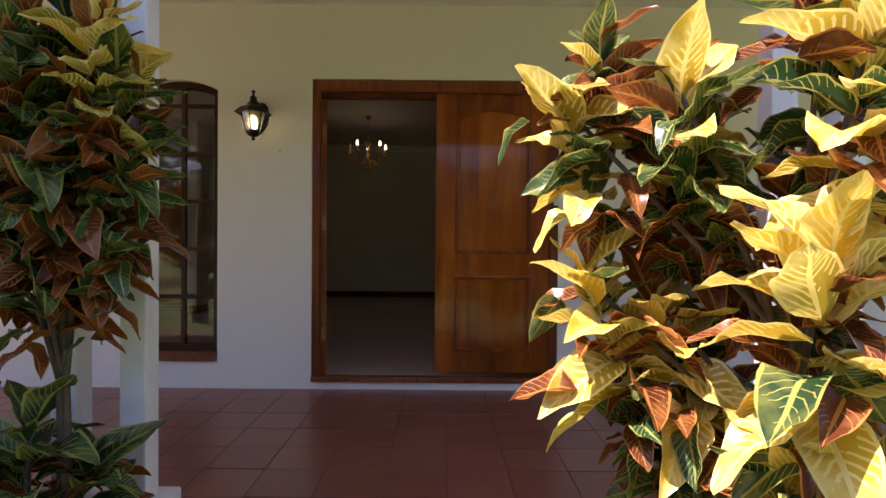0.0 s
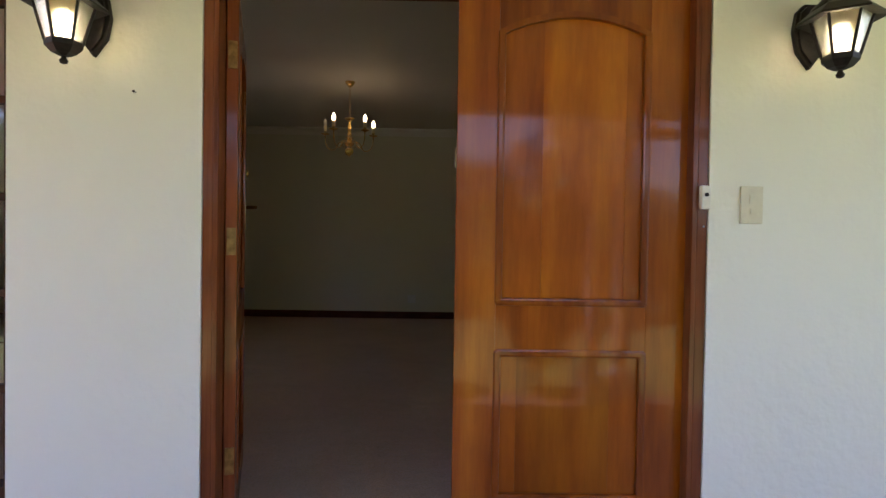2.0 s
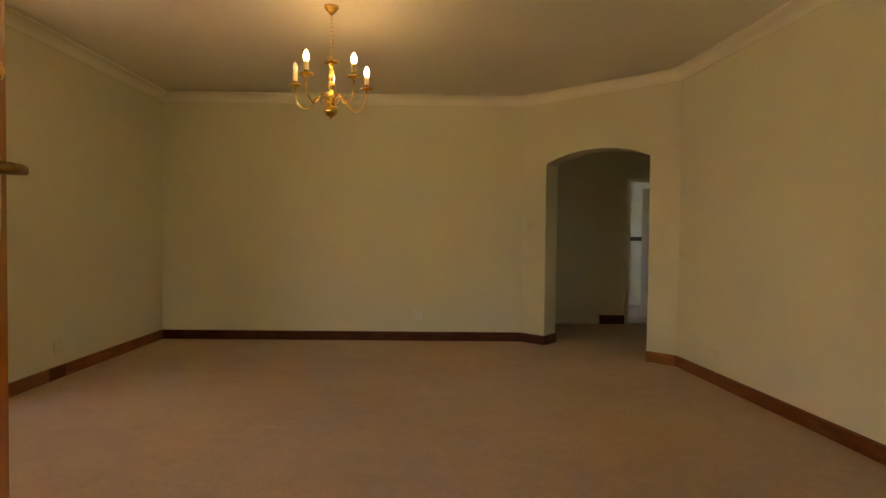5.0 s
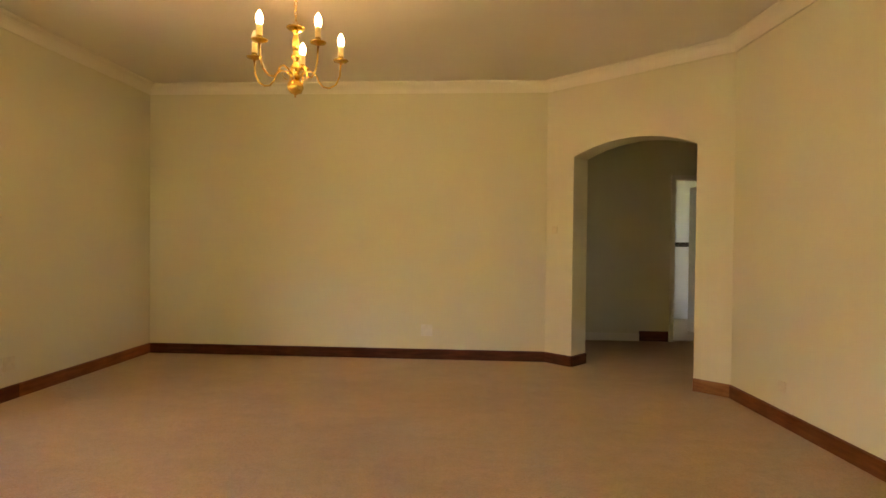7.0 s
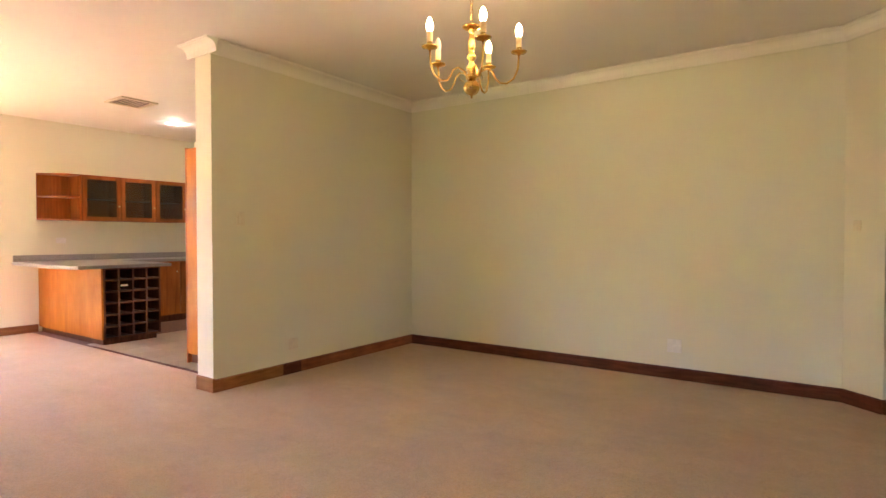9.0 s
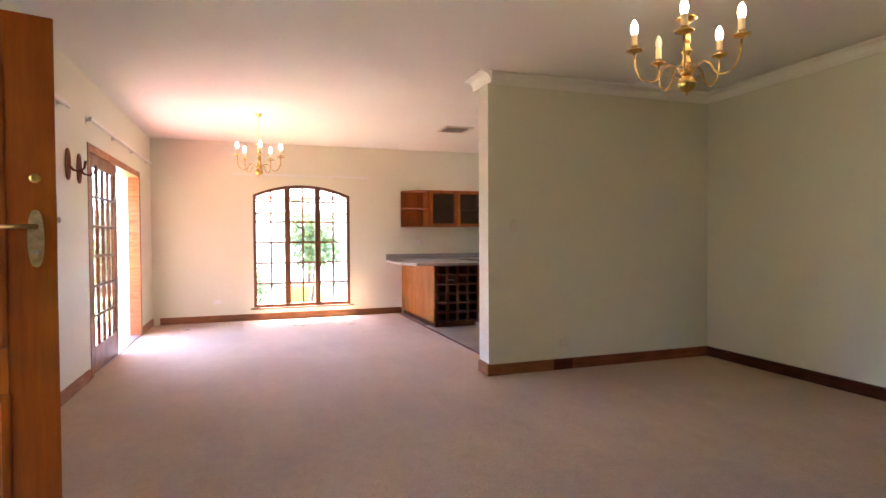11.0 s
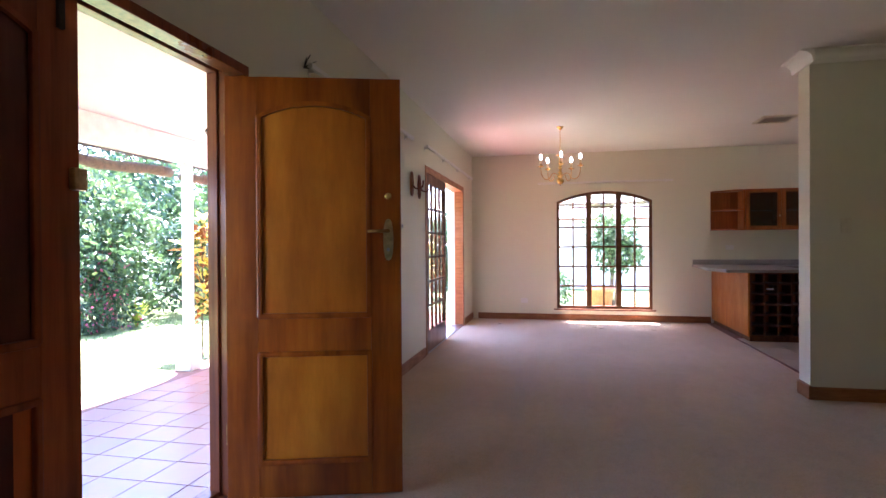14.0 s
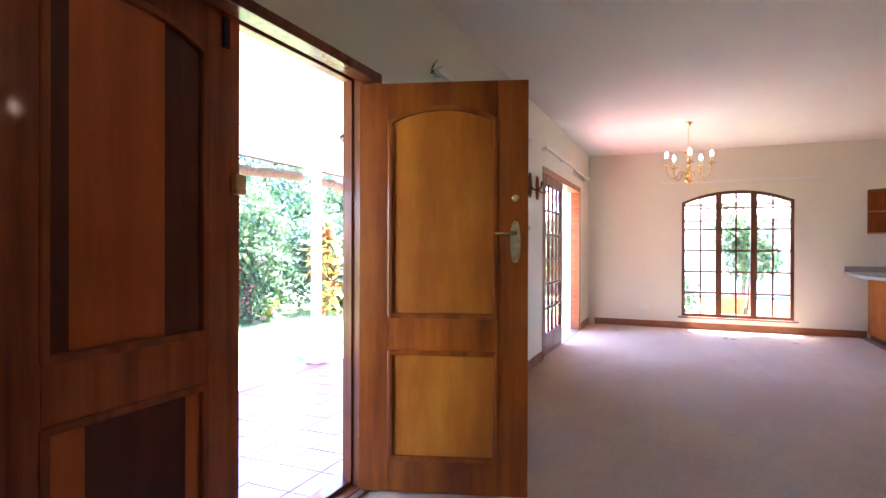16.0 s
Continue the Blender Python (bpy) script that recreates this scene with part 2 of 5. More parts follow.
M_CARPET = carpet()
M_QUARRY = tile_mat("red quarry tile", (0.23, 0.076, 0.048), (0.25, 0.085, 0.054), (0.27, 0.093, 0.061), 0.3)
M_KTILE = tile_mat("beige kitchen tile", (0.42, 0.34, 0.25), (0.46, 0.37, 0.28), (0.50, 0.42, 0.32), 0.3)


def lawn_mat():
    m, nt, bs = material("lawn")
    v = coords(nt)
    a = noise_tex(nt, v, 0.6, 5, 0.6)
    b = noise_tex(nt, v, 42, 4, 0.7)
    col = ramp(nt, a, [(0.3, (0.135, 0.185, 0.055)), (0.7, (0.19, 0.24, 0.085))])
    col = mix(nt, 0.7, col, ramp(nt, b, [(0.3, (0.45, 0.45, 0.4)), (0.7, (1.4, 1.35, 1.2))]), "MULTIPLY")
    nt.links.new(col, bs.inputs["Base Color"])
    bs.inputs["Roughness"].default_value = 0.9
    bump(nt, bs, b, 0.8, 0.03)
    return m


def leafage(name, a, b, c, rough=0.4, shine=0.3):
    """Foliage whose leaves differ one from another."""
    m, nt, bs = material(name)
    geo = nt.nodes.new("ShaderNodeNewGeometry")
    col = ramp(nt, geo.outputs["Random Per Island"], [(0.0, a), (0.5, b), (1.0, c)])
    clump = noise_tex(nt, coords(nt), 1.6, 3)
    col = mix(nt, 0.6, col, ramp(nt, clump, [(0.3, (0.6, 0.65, 0.6)), (0.7, (1.25, 1.2, 1.1))]), "MULTIPLY")
    nt.links.new(col, bs.inputs["Base Color"])
    bs.inputs["Roughness"].default_value = rough
    tr = nt.nodes.new("ShaderNodeBsdfTranslucent")
    nt.links.new(col, tr.inputs["Color"])
    mx = nt.nodes.new("ShaderNodeMixShader")
    mx.inputs[0].default_value = shine
    nt.links.new(bs.outputs[0], mx.inputs[1])
    nt.links.new(tr.outputs[0], mx.inputs[2])
    nt.links.new(mx.outputs[0], nt.nodes["Material Output"].inputs["Surface"])
    return m


def croton_mat(name, blade_a, blade_b, vein, vein_width):
    """A variegated leaf: pale midrib and side veins on a blade of two tones. UV x runs along the leaf, y across."""
    m, nt, bs = material(name)
    uv = nt.nodes.new("ShaderNodeTexCoord").outputs["UV"]
    sep = nt.nodes.new("ShaderNodeSeparateXYZ")
    nt.links.new(uv, sep.inputs[0])

    def calc(op, a, b=0.0, c=0.0):
        n = nt.nodes.new("ShaderNodeMath")
        n.operation = op
        for i, v in enumerate((a, b, c)):
            if isinstance(v, (int, float)):
                n.inputs[i].default_value = v
            else:
                nt.links.new(v, n.inputs[i])
        return n.outputs[0]

    across = calc("ABSOLUTE", calc("SUBTRACT", sep.outputs["Y"], 0.5))
    wob = noise_tex(nt, coords(nt, (1, 1, 1), False), 30, 3)
    run = calc("ADD", calc("MULTIPLY", calc("SUBTRACT", sep.outputs["X"], calc("MULTIPLY", across, 0.55)), 11.0), calc("MULTIPLY", wob, 0.7))
    stripe = calc("ABSOLUTE", calc("SUBTRACT", calc("FRACT", run), 0.5))
    side = calc("LESS_THAN", stripe, vein_width)
    rib = calc("LESS_THAN", across, 0.045)
    edge = calc("GREATER_THAN", calc("ADD", across, calc("MULTIPLY", wob, 0.08)), 0.48)
    broken = calc("GREATER_THAN", noise_tex(nt, coords(nt, (1, 1, 1), False), 13, 3), 0.47)
    veins = calc("MAXIMUM", calc("MAXIMUM", calc("MULTIPLY", side, broken), rib), edge)
    info = nt.nodes.new("ShaderNodeObjectInfo")
    blade = ramp(nt, info.outputs["Random"], [(0.1, blade_a), (0.9, blade_b)])
    patch = ramp(nt, noise_tex(nt, coords(nt, (1, 1, 1), False), 9, 3), [(0.5, (0, 0, 0)), (0.62, (1, 1, 1))])
    blade = mix(nt, mix(nt, 0.7 if vein_width > 0.15 else 0.35, (0, 0, 0), patch), blade, vein)
    col = mix(nt, veins, blade, vein)
    nt.links.new(col, bs.inputs["Base Color"])
    bs.inputs["Roughness"].default_value = 0.27
    bump(nt, bs, veins, 0.35, 0.003)
    tr = nt.nodes.new("ShaderNodeBsdfTranslucent")
    nt.links.new(col, tr.inputs["Color"])
    mx = nt.nodes.new("ShaderNodeMixShader")
    mx.inputs[0].default_value = 0.3
    nt.links.new(bs.outputs[0], mx.inputs[1])
    nt.links.new(tr.outputs[0], mx.inputs[2])
    nt.links.new(mx.outputs[0], nt.nodes["Material Output"].inputs["Surface"])
    return m


M_LAWN = lawn_mat()
M_LEAF = leafage("shrub leaves", (0.022, 0.055, 0.026), (0.045, 0.09, 0.038), (0.085, 0.13, 0.055))
M_LEAF2 = leafage("light shrub leaves", (0.045, 0.09, 0.03), (0.08, 0.14, 0.05), (0.13, 0.18, 0.06))
M_PINK = leafage("pink flowers", (0.45, 0.06, 0.16), (0.55, 0.12, 0.22), (0.35, 0.04, 0.10))
M_STRAP = leafage("strap leaves", (0.20, 0.26, 0.03), (0.32, 0.36, 0.05), (0.42, 0.42, 0.07))
M_GRASS = leafage("grass blades", (0.07, 0.13, 0.025), (0.11, 0.18, 0.035), (0.16, 0.22, 0.06), 0.6)
M_CROTON = [
    croton_mat("yellow croton leaf", (0.40, 0.31, 0.03), (0.84, 0.54, 0.035), (0.93, 0.77, 0.24), 0.17),
    croton_mat("green croton leaf", (0.02, 0.055, 0.02), (0.045, 0.10, 0.03), (0.34, 0.34, 0.08), 0.07),
    croton_mat("red croton leaf", (0.06, 0.018, 0.01), (0.22, 0.06, 0.014), (0.50, 0.20, 0.05), 0.06),
]


# ---------------------------------------------------------------- mesh helpers
def to_mesh(name, bm, mats, smooth=False):
    bmesh.ops.recalc_face_normals(bm, faces=bm.faces)
    me = bpy.data.meshes.new(name)
    bm.to_mesh(me)
    bm.free()
    for m in (mats if isinstance(mats, (list, tuple)) else [mats]):
        me.materials.append(m)
    if smooth:
        me.polygons.foreach_set("use_smooth", [True] * len(me.polygons))
    return me


def part(name, bm, mat, parent=None, label="", smooth=False, m=None):
    """One mesh object, under a thing or a part."""
    ob = new(name, to_mesh(name, bm, mat, smooth))
    if parent is not None:
        ob.parent = parent
    if m is not None:
        ob.matrix_local = m
    if label:
        ob["label"] = label
    return ob


def thing(name, label, category, m=None, group="", kind=""):
    ob = new(name)
    ob.empty_display_size = 0.1
    if m is not None:
        ob.matrix_world = m
    return tagged(ob, label, category, group, kind)


def box(bm, x0, x1, y0, y1, z0, z1, bevel=0.0, mat=0):
    vs = [bm.verts.new((x, y, z)) for x in (x0, x1) for y in (y0, y1) for z in (z0, z1)]
    fs = []
    for q in ((0, 1, 3, 2), (4, 6, 7, 5), (0, 4, 5, 1), (2, 3, 7, 6), (0, 2, 6, 4), (1, 5, 7, 3)):
        f = bm.faces.new([vs[i] for i in q])
        f.material_index = mat
        fs.append(f)
    if bevel:
        es = list({e for f in fs for e in f.edges})
        r = bmesh.ops.bevel(bm, geom=es, offset=bevel, segments=2, affect="EDGES", profile=0.6)
        for f in r["faces"]:
            f.material_index = mat
    return bm


def boxes(*rows, bevel=0.0):
    bm = bmesh.new()
    for r in rows:
        box(bm, *r, bevel=bevel)
    return bm


def lathe(profile, n=20, bm=None, centre=(0, 0, 0)):
    """Profile of (radius, height) turned round the upright axis."""
    bm = bm or bmesh.new()
    rings = []
    for r, z in profile:
        if r < 1e-5:
            rings.append([bm.verts.new((centre[0], centre[1], centre[2] + z))])
        else:
            rings.append([bm.verts.new((centre[0] + r * math.cos(2 * math.pi * i / n), centre[1] + r * math.sin(2 * math.pi * i / n), centre[2] + z)) for i in range(n)])
    for a, b in zip(rings, rings[1:]):
        for i in range(n):
            j = (i + 1) % n
            if len(a) == 1 and len(b) == 1:
                continue
            if len(a) == 1:
                bm.faces.new((a[0], b[i], b[j]))
            elif len(b) == 1:
                bm.faces.new((a[i], a[j], b[0]))
            else:
                bm.faces.new((a[i], a[j], b[j], b[i]))
    return bm


def tube(points, radius, n=8, bm=None):
    """A round tube along points; radius may be one number or one for each point."""
    bm = bm or bmesh.new()
    pts = [Vector(p) for p in points]
    rad = radius if isinstance(radius, (list, tuple)) else [radius] * len(pts)
    rings, up = [], Vector((0.13, 0.21, 0.97)).normalized()
    for i, p in enumerate(pts):
        d = (pts[min(i + 1, len(pts) - 1)] - pts[max(i - 1, 0)]).normalized()
        side = d.cross(up)
        side = side.normalized() if side.length > 1e-3 else d.orthogonal().normalized()
        other = d.cross(side)
        rings.append([bm.verts.new(p + rad[i] * (math.cos(2 * math.pi * k / n) * side + math.sin(2 * math.pi * k / n) * other)) for k in range(n)])
    for a, b in zip(rings, rings[1:]):
        for k in range(n):
            bm.faces.new((a[k], a[(k + 1) % n], b[(k + 1) % n], b[k]))
    bm.faces.new(rings[0])
    bm.faces.new(rings[-1][::-1])
    return bm


def prism(bm, outline, y0, y1, mat=0):
    """An outline in x and z, pushed from y0 to y1."""
    a = [bm.verts.new((x, y0, z)) for x, z in outline]
    b = [bm.verts.new((x, y1, z)) for x, z in outline]
    n = len(outline)
    fs = [bm.faces.new(a), bm.faces.new(b[::-1])]
    for i in range(n):
        fs.append(bm.faces.new((a[i], b[i], b[(i + 1) % n], a[(i + 1) % n])))
    for f in fs:
        f.material_index = mat
    return bm


def arc_z(s, s0, s1, spring, rise):
    """Height of a flat arch over s0..s1."""
    if rise <= 0:
        return spring
    half = (s1 - s0) / 2
    r = (half * half + rise * rise) / (2 * rise)
    return spring + rise - r + math.sqrt(max(0, r * r - (s - (s0 + s1) / 2) ** 2))


def arch_strip(bm, s0, s1, spring, rise, depth_in, y0, y1, n=12):
    """A curved head piece that follows a flat arch, depth_in tall."""
    for i in range(n):
        a, b = s0 + (s1 - s0) * i / n, s0 + (s1 - s0) * (i + 1) / n
        za, zb = arc_z(a, s0, s1, spring, rise), arc_z(b, s0, s1, spring, rise)
        prism(bm, [(a, za - depth_in), (b, zb - depth_in), (b, zb), (a, za)], y0, y1)
    bmesh.ops.remove_doubles(bm, verts=bm.verts, dist=1e-5)
    return bm


def wall(name, start, end, thick, z0, z1, openings=(), mats=None, label=""):
    """A wall from start to end in plan; its thickness lies to the left of that way. Openings: (from, to, bottom, spring, rise) along it.
    mats: (face on the line, face at the far side)."""
    length = (Vector(end) - Vector(start)).length
    bm = bmesh.new()
    cut = 0.0
    for s0, s1, zb, zs, rise in sorted(openings):
        prism(bm, [(cut, z0), (s0, z0), (s0, z1), (cut, z1)], 0, thick)
        if zb > z0 + 1e-4:
            prism(bm, [(s0, z0), (s1, z0), (s1, zb), (s0, zb)], 0, thick)
        n = 14 if rise > 0 else 1
        for i in range(n):
            a, b = s0 + (s1 - s0) * i / n, s0 + (s1 - s0) * (i + 1) / n
            prism(bm, [(a, arc_z(a, s0, s1, zs, rise)), (b, arc_z(b, s0, s1, zs, rise)), (b, z1), (a, z1)], 0, thick)
        cut = s1
    prism(bm, [(cut, z0), (length, z0), (length, z1), (cut, z1)], 0, thick)
    bm.verts.index_update()
    bmesh.ops.remove_doubles(bm, verts=bm.verts, dist=1e-5)
    bm.verts.index_update()
    seen, twice = {}, []
    for f in bm.faces:
        key = frozenset(v.index for v in f.verts)
        if key in seen:
            twice += [f, seen[key]]
        seen[key] = f
    bmesh.ops.delete(bm, geom=twice, context="FACES_ONLY")
    bm.normal_update()
    for f in bm.faces:
        c = f.calc_center_median()
        f.material_index = 1 if c.y > thick * 0.55 else 0
    d = Vector(end) - Vector(start)
    ob = part(name, bm, mats)
    ob.matrix_world = pose(start[0], start[1], 0, 0, 0, math.degrees(math.atan2(d.y, d.x)))
    return tagged(ob, label or "painted plaster wall", "wall", kind="structure")


def slab(name, x0, x1, y0, y1, z0, z1, mat, label, category):
    ob = part(name, boxes((x0, x1, y0, y1, z0, z1)), mat)
    return tagged(ob, label, category, kind="structure")


# ---------------------------------------------------------------- the house
CEIL = 2.72
WX = -7.675          # inner face of the end wall of the dining room
# front wall: outer face at y = 0, inner face at y = 0.2
wall("wall_front", (-7.9, 0), (4.6, 0), 0.2, -0.35, 2.95,
     [(7.9 - 6.85, 7.9 - 4.42, -0.02, 2.13, 0), (7.9 - 2.10, 7.9 - 1.55, 0.135, 2.07, 0.07), (7.9 - 0.88, 7.9 + 0.88, -0.002, 2.155, 0), (7.9 + 1.53, 7.9 + 2.06, 0.135, 2.07, 0.07)],
     (M_OUT, M_IN), "cream textured plaster front wall of the house")
wall("wall_west", (WX, 6.5), (WX, 0.2), 0.225, -0.35, 2.95, [(6.5 - 3.08, 6.5 - 1.60, 0.19, 1.93, 0.16)], (M_IN, M_OUT), "cream painted dining room end wall with arched window").matrix_world = pose(WX, 6.5, 0, 0, 0, -90) @ Matrix.Diagonal((1, -1, 1, 1))
wall("wall_back", (WX, 6.083), (0.725, 6.083), 0.22, -0.1, 2.95, (), (M_IN, M_IN), "cream painted back wall of the entrance lounge")
OB0, OB1 = Vector((0.725, 6.083)), Vector((1.994, 4.953))
ob_len = (OB1 - OB0).length
wall("wall_oblique", tuple(OB0), tuple(OB1 + (OB1 - OB0).normalized() * 0.22), 0.25, -0.1, 2.95, [(0.297, 1.42, -0.1, 1.97, 0.115)], (M_IN, M_IN), "cream painted oblique wall with an arched passage")
wall("wall_right", (1.994, 4.955), (2.33, 0.2), 0.22, -0.1, 2.95, (), (M_IN, M_IN), "cream painted side wall of the entrance lounge")
slab("wall_wing", -3.49, -3.28, 3.59, 6.083, -0.1, CEIL, M_IN, "cream painted wing wall between lounge and kitchen", "wall")
# the passage behind the arch and the bathroom beyond
wall("wall_passage", (0.9, 7.38), (4.6, 7.38), 0.12, -0.1, 2.95, [(1.45, 2.25, -0.1, 1.98, 0)], (M_IN, M_BATH), "dim cream passage wall with a doorway")
slab("wall_passage_west", 0.7, 0.9, 6.303, 7.6, -0.1, 2.95, M_IN, "plain cream passage wall", "wall")
slab("wall_passage_east", 4.6, 4.8, 0.2, 9.6, -0.1, 2.95, M_IN, "plain cream passage wall", "wall")
slab("wall_bath_west", 1.9, 2.05, 7.5, 9.4, -0.1, 2.95, M_BATH, "white tiled bathroom wall", "wall")
# its opening stays out of view and only brings daylight into the bathroom
wall("wall_bath_north", (2.05, 9.4), (4.6, 9.4), 0.2, -0.1, 2.95, [(1.65, 2.45, 0.9, 2.1, 0)], (M_BATH, M_OUT), "white tiled bathroom wall with an unseen added window")
slab("ceiling", WX, 4.6, 0.2, 9.4, CEIL, CEIL + 0.1, M_CEIL, "pale painted flat ceiling", "ceiling")
slab("roof_slab", -8.3, 5.0, -0.05, 9.7, 2.95, 3.15, M_ROOF, "plain roof over the house", "roof")
slab("floor", WX, 2.45, 0.14, 6.2, -0.1, 0.0, M_CARPET, "worn beige-brown carpet floor", "floor")
slab("floor_passage", 0.72, 4.6, 4.8, 7.44, -0.1, -0.003, M_CARPET, "dim brown carpet passage floor", "floor")
slab("floor_bath", 2.05, 4.6, 7.44, 9.4, -0.1, 0.002, M_KTILE, "pale tiled bathroom floor", "floor")


def skirting(name, a, b, mat, label, high=0.1):
    d = Vector(b) - Vector(a)
    bm = bmesh.new()
    prism(bm, [(0, 0), (d.length, 0), (d.length, high), (0, high)], -0.016, 0)
    bmesh.ops.bevel(bm, geom=[e for e in bm.edges if all(v.co.z > high - 1e-4 and v.co.y < -0.01 for v in e.verts)], offset=0.006, segments=2, affect="EDGES")
    ob = part(name, bm, mat)
    ob.matrix_world = pose(a[0], a[1], 0, 0, 0, math.degrees(math.atan2(d.y, d.x)))
    return tagged(ob, label, "skirting board", kind="structure")


DARK_S, LIGHT_S = "dark-stained wooden skirting board", "orange-brown varnished wooden skirting board"
skirting("baseboard", (-3.264, 6.083), (0.725, 6.083), M_SKIRT_D, DARK_S)
odir = (OB1 - OB0).normalized()
skirting("baseboard", tuple(OB0), tuple(OB0 + odir * 0.297), M_SKIRT_D, DARK_S)
onor = Vector((-odir.y, odir.x))
skirting("baseboard", tuple(OB0 + odir * 0.297 + onor * 0.0), tuple(OB0 + odir * 0.297 + onor * 0.25), M_SKIRT_D, DARK_S)
skirting("baseboard", tuple(OB0 + odir * 1.42), tuple(OB1 + odir * 0.01), M_SKIRT_L, LIGHT_S)
skirting("baseboard", (1.994, 4.953), (2.33, 0.2), M_SKIRT_R, "red-brown varnished wooden skirting board")
skirting("baseboard", (-3.28, 3.59), (-3.28, 4.25), M_SKIRT_L, LIGHT_S)
skirting("baseboard", (-3.28, 4.25), (-3.28, 4.45), M_SKIRT_D, DARK_S)
skirting("baseboard", (-3.28, 4.45), (-3.28, 6.083), M_SKIRT_R, LIGHT_S)
skirting("baseboard", (-3.49, 3.59), (-3.28 + 0.016, 3.59), M_SKIRT_L, LIGHT_S, 0.11)
skirting("baseboard", (WX, 0.3), (WX, 3.93), M_SKIRT_L, LIGHT_S).matrix_world = pose(WX, 3.93, 0, 0, 0, -90) @ Matrix.Translation((0, 0, 0)) @ Matrix.Diagonal((1, -1, 1, 1))
for xa, xb in ((-4.36, -2.6), (-2.6, -0.95), (-7.66, -6.92), (0.95, 2.3)):
    skirting("baseboard", (xb, 0.2), (xa, 0.2), M_SKIRT_L, LIGHT_S)
skirting("baseboard", (0.9, 7.38), (2.0, 7.38), M_CORNICE, "white painted passage skirting", 0.09)
skirting("baseboard", (2.0, 7.38), (2.34, 7.38), M_SKIRT_D, DARK_S, 0.12)


def cornice(a, b):
    """A coved cornice along a wall; the room lies to the right of the way from a to b."""
    d = Vector(b) - Vector(a)
    bm = bmesh.new()
    curve = [(0.0, 0.0), (0.0, -0.095), (-0.012, -0.095), (-0.014, -0.082)]
    curve += [(-0.014 - 0.066 * (1 - math.cos(t)), -0.082 + 0.066 * math.sin(t)) for t in (0.3, 0.6, 0.9, 1.2, 1.57)]
    curve += [(-0.082, -0.012), (-0.095, -0.012), (-0.095, 0.0)]
    ra = [bm.verts.new((0, y, z)) for y, z in curve]
    rb = [bm.verts.new((d.length, y, z)) for y, z in curve]
    for i in range(len(curve)):
        j = (i + 1) % len(curve)
        bm.faces.new((ra[i], ra[j], rb[j], rb[i]))
    bm.faces.new(ra)
    bm.faces.new(rb[::-1])
    ob = part("trim", bm, M_CORNICE)
    ob.matrix_world = pose(a[0], a[1], CEIL - 0.001, 0, 0, math.degrees(math.atan2(d.y, d.x)))
    return tagged(ob, "off-white coved plaster ceiling cornice", "cornice", kind="structure")


cornice((-3.28, 6.083), (0.725, 6.083))
cornice(tuple(OB0), tuple(OB1 + odir * 0.1))
cornice((1.994, 4.955), (2.33, 0.2))
cornice((-3.28, 3.59), (-3.28, 6.083))
cornice((-3.585, 3.59), (-3.185, 3.59))
cornice((-3.49, 6.083), (-3.49, 3.59))


# ---------------------------------------------------------------- windows
def arched_window(name, width, bottom, spring, rise, cols, rows, depth, mat, place, label, sill_mat, sill_out, sashes=1, bars=True, sill_side=-1):
    """A window in its opening; local x along the wall, y through it. sill_side: -1 puts the sill at negative y."""
    w = thing(name, label, "window", place, kind="structure")
    f = 0.045
    fr = bmesh.new()
    box(fr, 0, f, -depth / 2, depth / 2, bottom, spring + 0.012)
    box(fr, width - f, width, -depth / 2, depth / 2, bottom, spring + 0.012)
    box(fr, f, width - f, -depth / 2, depth / 2, bottom, bottom + f)
    arch_strip(fr, 0.0, width, spring, rise, f, -depth / 2 + 0.001, depth / 2 - 0.001)
    part("window_frame", fr, mat, w)
    inner = width - 2 * f
    sash_w = inner / sashes
    for k in range(1, sashes):
        x = f + k * sash_w
        part("mullion", boxes((x - 0.042, x + 0.042, -depth / 2 + 0.004, depth / 2 - 0.004, bottom + f, arc_z(x, 0, width, spring, rise) - f + 0.01), bevel=0.004), mat, w)
    zs = [bottom + f + (spring - 0.1 - bottom - f) * k / (rows - 1) for k in range(1, rows)]
    for k in range(sashes):
        x0, x1 = f + k * sash_w + (0.03 if k else 0), f + (k + 1) * sash_w - (0.03 if k < sashes - 1 else 0)
        for c in range(1, cols):
            x = x0 + (x1 - x0) * c / cols
            part("glazing_bar", boxes((x - 0.014, x + 0.014, -0.019, 0.019, bottom + f, arc_z(x, 0, width, spring, rise) - f + 0.01)), mat, w)
        for z in zs:
            part("glazing_bar", boxes((x0, x1, -0.015, 0.015, z - 0.014, z + 0.014)), mat, w)
        for c in range(cols):
            xa, xb = x0 + (x1 - x0) * c / cols, x0 + (x1 - x0) * (c + 1) / cols
            edges = [bottom + f] + zs
            for r in range(rows):
                lo = edges[r]
                bm = bmesh.new()
                if r < rows - 1:
                    box(bm, xa, xb, -0.003, 0.003, lo, edges[r + 1])
                else:
                    top = [(xb - (xb - xa) * i / 4, arc_z(xb - (xb - xa) * i / 4, 0, width, spring, rise) - f + 0.004) for i in range(5)]
                    prism(bm, [(xa, lo), (xb, lo)] + top, -0.003, 0.003)
                g = part("pane", bm, M_GLASS, w)
                g.visible_shadow = False
    if sill_mat:
        bm = bmesh.new()
        s = sill_side
        a, b = (0.02 * s, sill_out * s)
        prism(bm, [(a, bottom - 0.002), (a, bottom - 0.063), (b, bottom - 0.063), (b, bottom - 0.038)], 0.003, width - 0.003)
        for v in bm.verts:
            v.co = Vector((v.co.y, v.co.x, v.co.z))
        part("window_sill", bm, sill_mat, w)
    return w


